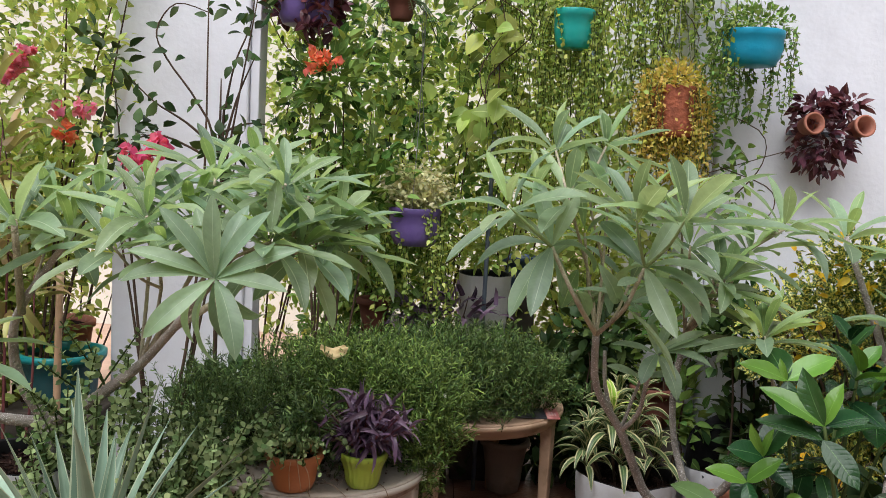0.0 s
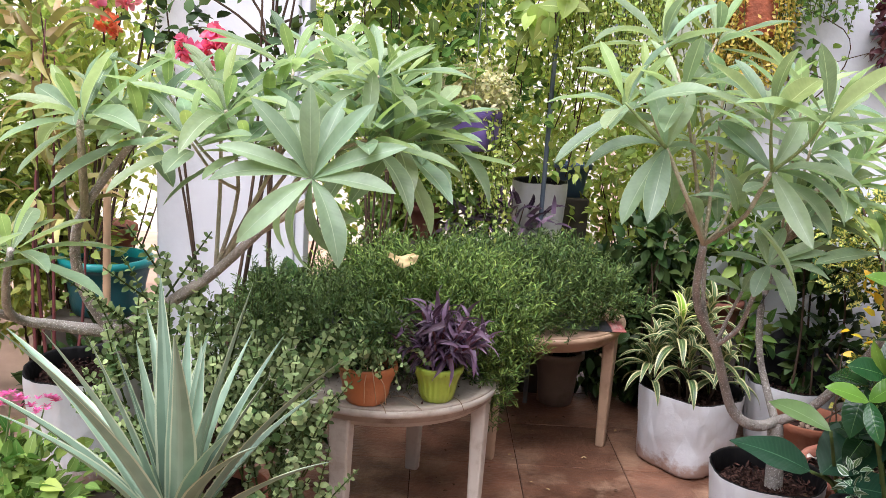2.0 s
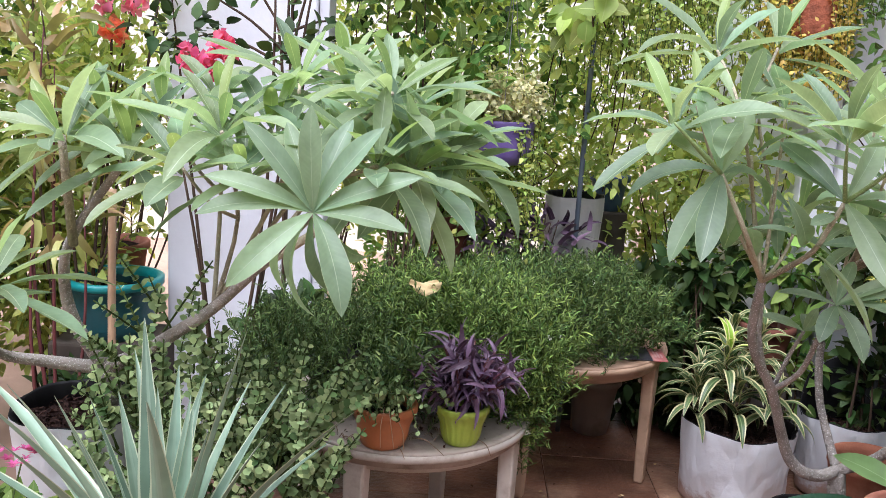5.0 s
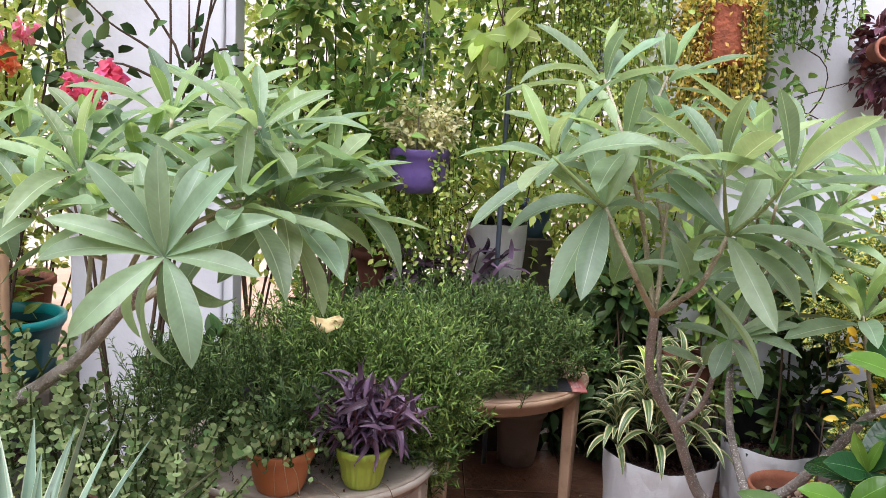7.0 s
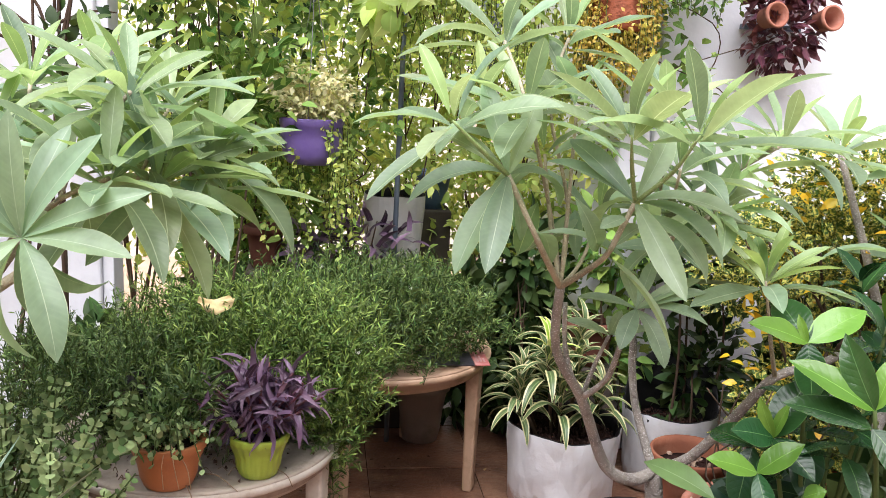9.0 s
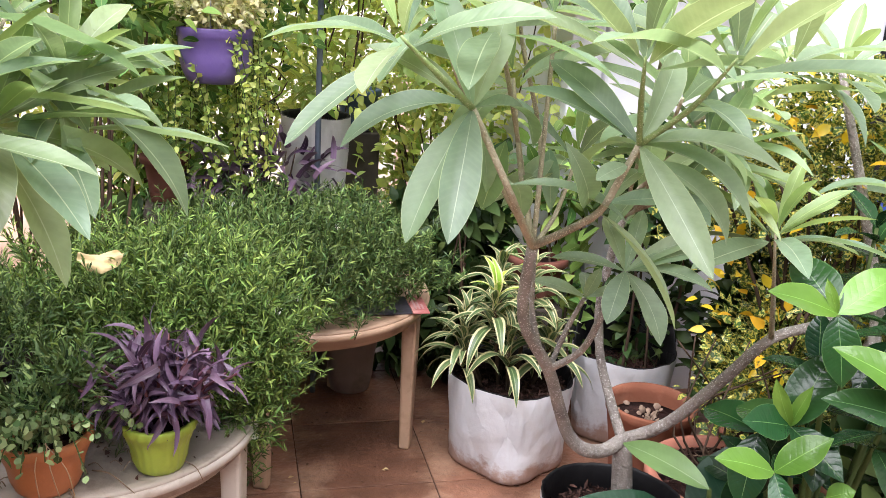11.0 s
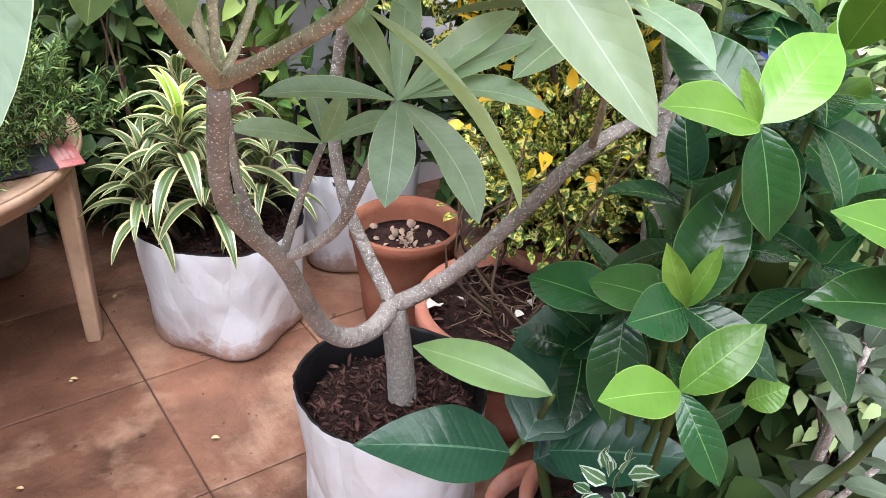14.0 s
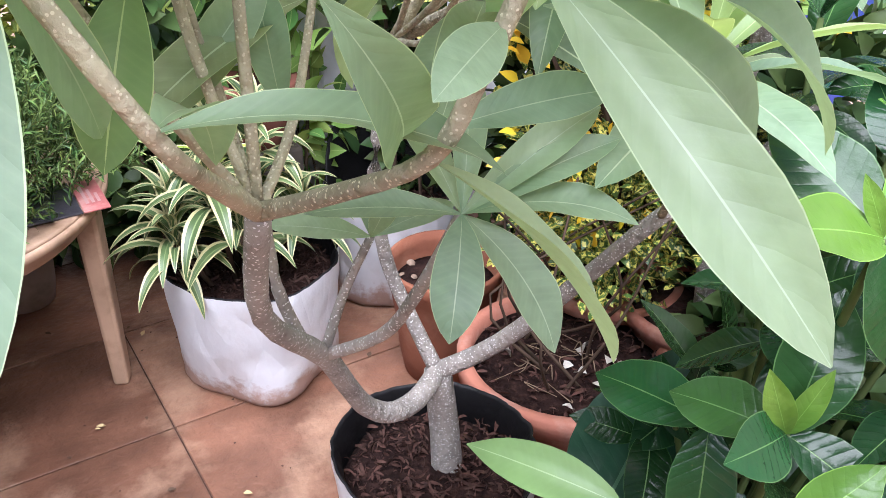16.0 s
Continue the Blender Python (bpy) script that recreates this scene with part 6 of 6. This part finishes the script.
creeper("yellow-green heart-leaved creeper on the arch", [(-0.2, 0.22, 3.7, 4.0, 1.3, 2.75), (0.02, 0.2, 3.6, 3.75, 1.6, 2.2)], 150, HEART, "shrub_light", 32, (0.45, 1.05))
creeper("mixed darker creeper on the arch", [(-0.72, -0.1, 3.9, 4.3, 1.3, 2.8)], 600, OVATE, "shrub_dark", 33, (0.5, 1.1))
creeper("pale stringy creeper on the arch", [(0.2, 1.1, 3.8, 4.1, 1.0, 2.8)], 2600, OVATE, "string", 34, (0.4, 1.0))
creeper("hanging spray of large yellow-green heart-shaped leaves", [(0.08, 0.24, 3.5, 3.68, 1.6, 2.4)], 46, HEART, "shrub_light", 35, (0.8, 1.3))
creeper("dark small-leaved vine hanging against the white wall", [(1.06, 1.24, 3.58, 3.78, 1.38, 1.92), (1.14, 1.26, 3.55, 3.7, 1.25, 1.6)], 110, OVATE, "shrub", 36, (0.5, 0.95))
creeper("thin trailing stems with dull leaves along the wall corner", [(0.98, 1.12, 3.6, 3.8, 1.5, 2.5)], 260, OVATE_S, "shrub", 37, (0.7, 1.4))
fern = thing("hanging_fern", "grey-green fern in a small brown hanging pot", "hanging plant", (-0.195, 3.62, 2.0), "hanging pots on the arch")
pot(fern, "pot", 0.055, 0.085, M["brick_pot"], (0, 0, 0), 0.7, 0.004, 0.02)
part("wire", tubes("wire", [([(0, 0, 0.08), (0, 0, 0.74)], [0.0015, 0.0015])], M["hook"], 4), fern)
rf = random.Random(78)
ribs, lv = [], []
for k in range(16):
    a = rf.uniform(0, 6.28)
    pts = [Vector((math.cos(a) * q * 0.17, math.sin(a) * q * 0.15, 0.08 + 0.10 * q - 0.24 * q * q)) for q in (0, 0.25, 0.5, 0.75, 1.0)]
    ribs.append((pts, [0.0018, 0.0016, 0.0014, 0.001, 0.0007]))
    for i in range(22):
        q = i / 22 * 3.99
        p = pts[int(q)].lerp(pts[int(q) + 1], q % 1)
        d = (pts[int(q) + 1] - pts[int(q)]).normalized()
        for sgn in (-1, 1):
            w = (d.cross(Vector((0, 0, 1))).normalized() * sgn + d * 0.5).normalized()
            lv.append((p, frame_of(w, (0, 0, 1)), (1.0 - i / 30) * rf.uniform(0.7, 1.0)))
woody("fronds", tubes("fronds", ribs, M["green_stem"], 4), fern)
tagged(part("foliage", scatter("foliage", FINE, lv, M["dull_frond"]), fern), kind="stuff")
rr2 = random.Random(77)
curtain = thing("string_curtain", "curtain of long yellow-green trailing stems hanging from the arch", "hanging plant", (0.6, 3.75, 2.75))
paths, lv = strands(rr2, [(rr2.uniform(-0.45, 0.45), rr2.uniform(-0.1, 0.15), 0) for _ in range(120)], 1.35, 0.028, 0.12, (0.5, 1.1))
woody("branchwork", tubes("branchwork", paths, M["green_stem"], 3), curtain)
tagged(part("foliage", scatter("foliage", OVATE_S, lv, M["string"]), curtain), kind="stuff")


# ---- shrubs behind and beside ----
def shrub(name, label, place, blobs, count, leaf, mat, seed, size=(0.8, 1.4), stem_mat="twig", flowers=(), stems=9):
    """A shrub: branching stems from the ground and a broken crown. blobs from its foot."""
    r = random.Random(seed)
    t = thing(name, label, "shrub", place)
    paths = []
    for c, rad in blobs:
        for _ in range(max(1, stems // len(blobs))):
            tip = Vector(c) + rand_dir(r) * min(rad) * 0.9
            mid = tip * 0.5 + Vector((r.uniform(-0.06, 0.06), r.uniform(-0.06, 0.06), 0.05))
            paths.append(([(r.uniform(-0.03, 0.03), r.uniform(-0.03, 0.03), 0), mid, tip], [0.007, 0.005, 0.002]))
    for path in paths:
        part("stem", tubes("stem", [path], M[stem_mat], 6), t)
    tagged(part("foliage", scatter("foliage", leaf, clumps(r, blobs, count, 0.2, size, 0.25), M[mat]), t), kind="stuff")
    for c, m, n in flowers:
        lv = []
        for _ in range(n):
            q = Vector(c) + rand_dir(r) * 0.03
            lv += [(q, frame_of(rand_dir(r, 0.2), rand_dir(r)), r.uniform(0.8, 1.2)) for _ in range(5)]
        tagged(part("flower_head", scatter("flower_head", BRACT, lv, M[m]), t, {"bract_pink": "pink papery bracts", "bract_red": "crimson papery bracts", "bract_orange": "orange papery bracts"}[m]), kind="stuff")
    return t


shrub("bougainvillea", "leggy bougainvillea with dark leaves and crimson bracts before the white pillar", (-0.95, 3.05, 0),
      [((-0.12, 0, 1.5), (0.16, 0.12, 0.14)), ((0.2, 0.1, 1.45), (0.14, 0.1, 0.1)), ((-0.2, 0.05, 1.75), (0.1, 0.1, 0.15)), ((0.26, 0.1, 1.95), (0.08, 0.08, 0.14)), ((0.1, 0.1, 2.0), (0.1, 0.06, 0.03))], 150, OVATE, "shrub_dark", 51, (0.8, 1.2), stems=5,
      flowers=(((0.03, -0.2, 1.41), "bract_red", 9), ((0.05, -0.2, 1.46), "bract_red", 9), ((-0.04, -0.2, 1.43), "bract_red", 8)))
twig_vine = thing("bare_climber", "bare dark arching twigs with sparse leaves before the white pillar", "climbing plant", (-0.83, 3.35, 0))
arcs = [[(0, 0, 0), (0.0, 0, 0.8), (-0.02, 0, 1.45), (-0.08, 0, 1.62), (-0.20, 0, 1.78), (-0.24, 0, 1.88), (-0.17, 0, 1.98), (-0.04, 0, 1.95)], [(0, 0.01, 0), (0.01, 0, 1.45), (0.02, 0, 1.62), (0.05, 0, 1.78), (0.11, 0, 1.95), (0.10, 0, 2.15)], [(0.01, 0, 1.45), (0.06, 0, 1.65), (0.12, 0, 1.80)],
        [(0, 0, 1.45), (-0.12, 0, 1.55), (-0.24, 0, 1.62), (-0.33, 0, 1.7)], [(0.0, 0, 1.5), (0.0, 0, 1.72)], [(0.0, 0, 1.52), (0.10, 0, 1.56), (0.17, 0, 1.56)], [(-0.02, 0, 1.42), (-0.2, -0.02, 1.5), (-0.32, -0.02, 1.48)]]
lv = []
for a in arcs:
    part("stem", tubes("stem", [(a, [0.006 - 0.004 * k / (len(a) - 1) for k in range(len(a))])], M["twig"], 6), twig_vine)
    for k in range(2, len(a)):
        for _ in range(3):
            lv.append((Vector(a[k]) + rand_dir(rr) * 0.03, frame_of(rand_dir(rr) + Vector((0, -0.2, -0.3)), (0, -1, 0.5)), rr.uniform(0.6, 1.1)))
part("foliage", scatter("foliage", OVATE, lv, M["shrub_dark"]), twig_vine)
shrub("bougainvillea", "pink and orange bougainvillea with bright green leaves", (-1.55, 3.4, 0),
      [((0.1, 0, 1.7), (0.3, 0.25, 0.35)), ((0.05, 0, 1.25), (0.3, 0.25, 0.3)), ((0.2, 0, 2.2), (0.2, 0.2, 0.35))], 1250, OVATE, "shrub_light", 52, (0.5, 1.0),
      flowers=(((-0.02, -0.1, 1.70), "bract_pink", 15), ((0.02, -0.1, 1.76), "bract_pink", 13), ((0.16, -0.1, 1.58), "bract_pink", 5), ((0.24, -0.1, 1.58), "bract_pink", 6), ((0.18, -0.1, 1.49), "bract_orange", 9)))
shrub("bougainvillea", "orange-bracted bougainvillea among the creepers", (-0.45, 3.6, 0), [((0.0, 0, 1.75), (0.2, 0.12, 0.25)), ((0.1, 0, 1.35), (0.25, 0.12, 0.25))], 420, OVATE, "shrub", 53, (0.8, 1.3),
      flowers=(((-0.06, -0.1, 1.78), "bract_orange", 4), ((0.0, -0.1, 1.82), "bract_orange", 5), ((-0.05, -0.1, 1.84), "bract_orange", 4)))
shrub("ti_plant", "ti plant with bronze and yellow strap leaves on dark red stems", (-1.46, 2.98, 0), [((0.0, 0, 1.40), (0.13, 0.10, 0.34)), ((0.03, 0, 0.98), (0.14, 0.12, 0.14))], 120, STRAP_S, "cordyline", 54, (0.9, 1.5), "red_stem", stems=5)
for i, (x, y, rad, top, mat, n) in enumerate(((-1.75, 3.55, 0.35, 1.5, "shrub_light", 900), (-2.0, 2.7, 0.3, 1.0, "shrub_dark", 500), (-2.2, 3.2, 0.5, 1.7, "shrub_dark", 900), (-2.6, 4.2, 0.7, 2.6, "shrub", 1500), (-1.9, 4.6, 0.6, 2.4, "shrub_light", 420), (-1.0, 5.2, 0.7, 2.4, "shrub_light", 1000), (-0.35, 4.75, 0.45, 2.3, "shrub_light", 1000), (0.35, 4.85, 0.45, 2.4, "shrub_light", 800),
                                            (0.0, 5.4, 0.7, 2.2, "shrub_light", 1100), (0.9, 5.3, 0.6, 2.6, "shrub_light", 800), (-3.4, 3.6, 0.7, 2.2, "shrub_dark", 1100), (-0.4, 4.7, 0.4, 1.2, "shrub", 700), (0.7, 4.5, 0.45, 1.3, "shrub_light", 700))):
    shrub("garden_shrub", ("dark leafy garden shrub", "leafy green garden shrub", "yellow-green garden shrub, sunlight put into its pale leaf colour")[("shrub_dark", "shrub", "shrub_light").index(mat)], (x, y, 0),
          [((0, 0, top * 0.45), (rad, rad * 0.8, top * 0.3)), ((0.1, 0, top * 0.8), (rad * 0.8, rad * 0.7, top * 0.25))], int(n * (4.4 if x < -1.6 else 3.0)), OVATE, mat, 60 + i, (0.5, 1.15), stems=9)

shrub("dark_leaf_plant", "dark purple-leaved plant standing behind the tables", (0.05, 3.95, 0), [((0.05, 0, 0.80), (0.20, 0.12, 0.09)), ((-0.13, 0, 0.79), (0.12, 0.1, 0.09))], 110, STRAP_S, "purple", 81, (0.9, 1.4))
shrub("silver_shrub", "grey-green small-leaved shrub at the terrace edge", (1.38, 2.2, 0), [((0, -0.05, 0.5), (0.2, 0.2, 0.3)), ((0.1, 0, 0.95), (0.2, 0.2, 0.2))], 1600, OVATE_S, "round_leaf", 82, (0.9, 1.5))
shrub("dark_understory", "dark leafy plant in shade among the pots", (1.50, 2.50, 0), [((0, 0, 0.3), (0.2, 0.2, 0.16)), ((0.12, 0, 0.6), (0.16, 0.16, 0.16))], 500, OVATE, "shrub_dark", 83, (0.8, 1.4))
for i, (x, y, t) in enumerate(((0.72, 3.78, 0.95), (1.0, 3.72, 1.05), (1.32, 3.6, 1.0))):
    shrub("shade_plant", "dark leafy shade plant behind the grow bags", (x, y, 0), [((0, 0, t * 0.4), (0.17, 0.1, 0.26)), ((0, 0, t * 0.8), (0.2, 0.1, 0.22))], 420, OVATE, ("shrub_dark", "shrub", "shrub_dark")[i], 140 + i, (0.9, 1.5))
# Plants added to block light from behind and darken the space under the tables.
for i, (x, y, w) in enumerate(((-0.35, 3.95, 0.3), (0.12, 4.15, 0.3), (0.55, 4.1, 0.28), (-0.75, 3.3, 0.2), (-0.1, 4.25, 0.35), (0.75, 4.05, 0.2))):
    shrub("shade_plant", "filler plant behind the tables, added to block light beneath them", (x, y, 0), [((0, 0, 0.22), (w, 0.16, 0.22)), ((0, 0, 0.48), (w, 0.16, 0.2))], 950, OVATE, "shrub_dark", 150 + i, (0.9, 1.6))
# Low fill over bare floor; the dark leaf colour carries the deep shade.
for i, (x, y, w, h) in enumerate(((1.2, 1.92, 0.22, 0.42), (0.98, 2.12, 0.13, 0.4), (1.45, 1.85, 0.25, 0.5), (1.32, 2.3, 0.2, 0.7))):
    shrub("dark_understory", "low broad-leaved filler plant, deep shade put into its dark colour", (x, y, 0), [((0, 0, h * 0.6), (w, w * 0.8, h * 0.4))], 260, HEART, "shrub_dark", 180 + i, (0.6, 1.2))
# Filler shrubs; the shrub_dark ones hold the gaps' shade in their colour.
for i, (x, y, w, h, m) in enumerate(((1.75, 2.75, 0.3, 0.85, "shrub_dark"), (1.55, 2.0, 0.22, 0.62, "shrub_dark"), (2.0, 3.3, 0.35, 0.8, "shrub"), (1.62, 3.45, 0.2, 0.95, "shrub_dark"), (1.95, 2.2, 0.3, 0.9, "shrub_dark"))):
    shrub("border_shrub", "filler shrub along the terrace wall, leaf colour darkened for shade" if m == "shrub_dark" else "light green leafy shrub before the blue door", (x, y, 0), [((0, 0, h * 0.35), (w, w * 0.7, h * 0.3)), ((0, 0, h * 0.8), (w * 0.9, w * 0.7, h * 0.25))], 900, OVATE, m, 160 + i, (0.9, 1.7))
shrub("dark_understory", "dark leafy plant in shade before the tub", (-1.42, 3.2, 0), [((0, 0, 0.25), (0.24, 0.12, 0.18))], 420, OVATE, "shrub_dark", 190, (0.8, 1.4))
litter = thing("leaf_litter", "dry leaf bits and petals fallen on the tiles", "litter", (0.3, 2.9, 0), "", "stuff")
lv = [((rr.uniform(-0.5, 0.75), rr.uniform(-0.9, 0.9), 0.004), frame_of((rr.uniform(-1, 1), rr.uniform(-1, 1), 0.05), (0, 0, 1)), rr.uniform(0.2, 0.7)) for _ in range(90)]
part("bits", scatter("bits", OVATE_S, lv, M["twig"]), litter)
lv = [((rr.uniform(-0.35, 0.35), rr.uniform(0.1, 0.9), 0.005), frame_of((rr.uniform(-1, 1), rr.uniform(-1, 1), 0.2), (0, 0, 1)), rr.uniform(0.3, 0.8)) for _ in range(9)]
part("dry_leaves", scatter("dry_leaves", OVATE_S, lv, M["dry_leaf"]), litter, "curled dry tan leaves")
lv = [((rr.uniform(-0.5, 0.7), rr.uniform(-0.9, 0.9), 0.003), frame_of((rr.uniform(-1, 1), rr.uniform(-1, 1), 0.05), (0, 0, 1)), rr.uniform(0.15, 0.5)) for _ in range(120)]
part("crumbs", scatter("crumbs", crumb, lv, M["chip"]), litter)
back_pot = thing("plant_pot", "dull brick-red clay pot behind the striped plant", "plant pot", (0.93, 3.70, 0.40))
pot(back_pot, "pot", 0.09, 0.17, M["brick_pot"], (0, 0, 0))
s = thing("plinth", "dark stone block under a terracotta pot", "plinth", (0.93, 3.70, 0))
part("block", bevelled_box("block", -0.08, 0.08, -0.07, 0.07, 0, 0.40, M["dark_block"], 0.008), s)
plum_back = thing("plumeria", "tall plumeria shrub with grey-green leaf rosettes by the white wall", "plant", (1.5, 2.75, 0))
pot(plum_back, "pot", 0.16, 0.3, M["terracotta"], (0, 0, 0))
pts = [Vector((1.22, 2.7, 1.3)), Vector((1.5, 2.65, 1.25)), Vector((1.7, 2.8, 1.45)), Vector((1.4, 2.6, 1.05))]
limbs(plum_back, "trunk", [([(1.5, 2.75, 0.25), (1.48, 2.75, 0.7), p], [0.018, 0.015, 0.008]) for p in pts], M["bark"])
for i, p in enumerate(pts):
    rosette(plum_back, p, (0, -0.2, 1), 12, 0.21, 120 + i, -20, 75)

# ---- left side ----
bucket = thing("bucket", "dark teal plastic tub standing among pots", "tub", (-1.45, 3.45, 0.44))
pot(bucket, "tub", 0.155, 0.21, M["tub_body"], (0, 0, 0), 0.8, 0.006, 0.04, "", 0, 0, 0.06)
part("rim", lathe("rim", [(0.160, 0.185), (0.170, 0.188), (0.171, 0.212), (0.160, 0.215), (0.146, 0.212), (0.146, 0.18)], M["dark_teal"], 48, foot=False, top=False), bucket, "teal rim")
stand = thing("pot_stand", "low dark crate under the teal tub", "plinth", (-1.45, 3.45, 0))
part("block", bevelled_box("block", -0.18, 0.18, -0.15, 0.15, 0, 0.44, M["dark_block"], 0.01), stand)
for x, y, z, rad, h, mat, lab in ((-1.62, 3.8, 0.3, 0.15, 0.4, "terracotta", "orange terracotta pot behind the tub"), (-2.3, 3.0, 0, 0.14, 0.25, "terracotta", "terracotta pot on the paving"), (-2.7, 3.1, 0, 0.14, 0.25, "terracotta", "terracotta pot on the paving"), (-0.275, 3.95, 0.68, 0.068, 0.16, "brick_pot", "brick-red clay pot on a plinth"), (0.40, 4.43, 0.85, 0.08, 0.16, "navy_pot", "small navy plastic pot on a pedestal")):
    t = thing("plant_pot", lab, "plant pot", (x, y, z))
    pot(t, "pot", rad, h, M[mat], (0, 0, 0))
    if z:
        s = thing("plinth", "dark stone plinth under a pot", "plinth", (x, y, 0))
        part("block", bevelled_box("block", -rad, rad, -rad, rad, 0, z, M["dark_block"], 0.008), s)
cane = thing("bamboo_cane", "tan bamboo cane stuck upright among pots", "cane", (-1.36, 3.2, 0))
part("cane", tubes("cane", [([(0, 0, 0), (0.0, 0, 0.5), (0.01, 0, 1.0)], [0.014, 0.013, 0.013])], M["bamboo"], 10), cane)
greybag = thing("grow_bag", "grey-white grow bag with a small leafy plant on a plinth", "plant pot", (0.22, 4.14, 0.64))
grow_bag(greybag, 0.125, 0.31, (0, 0, 0), M["bag_grey"], 15)
part("foliage", scatter("foliage", STRAP_S, clumps(rr, [((0, 0, 0.41), (0.12, 0.1, 0.08))], 60, 0.3, (0.7, 1.1), 0.2), M["shrub_light"]), greybag)
s = thing("plinth", "dark stone plinth under a grow bag", "plinth", (0.22, 4.14, 0))
part("block", bevelled_box("block", -0.12, 0.12, -0.12, 0.12, 0, 0.64, M["dark_block"], 0.008), s)
white_bucket = thing("bucket", "stained beige plastic bucket under the table, shade put into its colour", "bucket", (0.34, 3.93, 0))
pot(white_bucket, "bucket", 0.10, 0.24, M["plastic_shaded"], (0, 0, 0))
penta = shrub("pentas_plant", "pentas plant with small magenta star flower heads", (-1.22, 2.0, 0), [((0, 0, 0.46), (0.26, 0.2, 0.12)), ((0.1, -0.02, 0.42), (0.2, 0.2, 0.12)), ((0.05, -0.05, 0.25), (0.26, 0.2, 0.18))], 1300, OVATE, "shrub", 85, (0.6, 1.15))
STAR = grid_leaf(0.016, 0.007, spear, 2, 2, 0.1, 0.3)
for c in ((-0.02, 0, 0.68), (0.10, 0, 0.66), (0.04, 0.0, 0.80), (-0.05, 0, 0.77), (0.16, 0.03, 0.64)):
    lv = []
    for _ in range(20):
        q = Vector(c) + rand_dir(rr, 0.4) * Vector((0.028, 0.028, 0.018))
        lv += [(q, frame_of((math.cos(a), math.sin(a), 0.35), (0, 0, 1)), 1.0) for a in (0, 1.25, 2.5, 3.75, 5.0)]
    head = part("flower_head", scatter("flower_head", STAR, lv, M["magenta"]), penta, "cluster of small magenta star flowers")
    part("stalk", tubes("stalk", [([(c[0] * 0.6, c[1], 0.4), (c[0], c[1], c[2])], [0.0025, 0.0018])], M["green_stem"], 5), head)

# ---- floor tiles ----
TILE, TURN_T = 0.394, radians(0.5)
tile_me = bevelled_box("tile", -TILE / 2 + 0.0019, TILE / 2 - 0.0019, -TILE / 2 + 0.0019, TILE / 2 - 0.0019, -0.012, 0.0, M["tile"], 0.0018)
for i in range(-4, 8):
    for j in range(-14, 3):
        x, y = TILE * (i + 0.5), TILE * (j + 0.5)
        cx, cy = 0.125 + x * math.cos(TURN_T) - y * math.sin(TURN_T), 3.265 + x * math.sin(TURN_T) + y * math.cos(TURN_T)
        part("tile", tile_me, floor, "", pose(cx, cy, 0.0, 0, 0, 0.5))
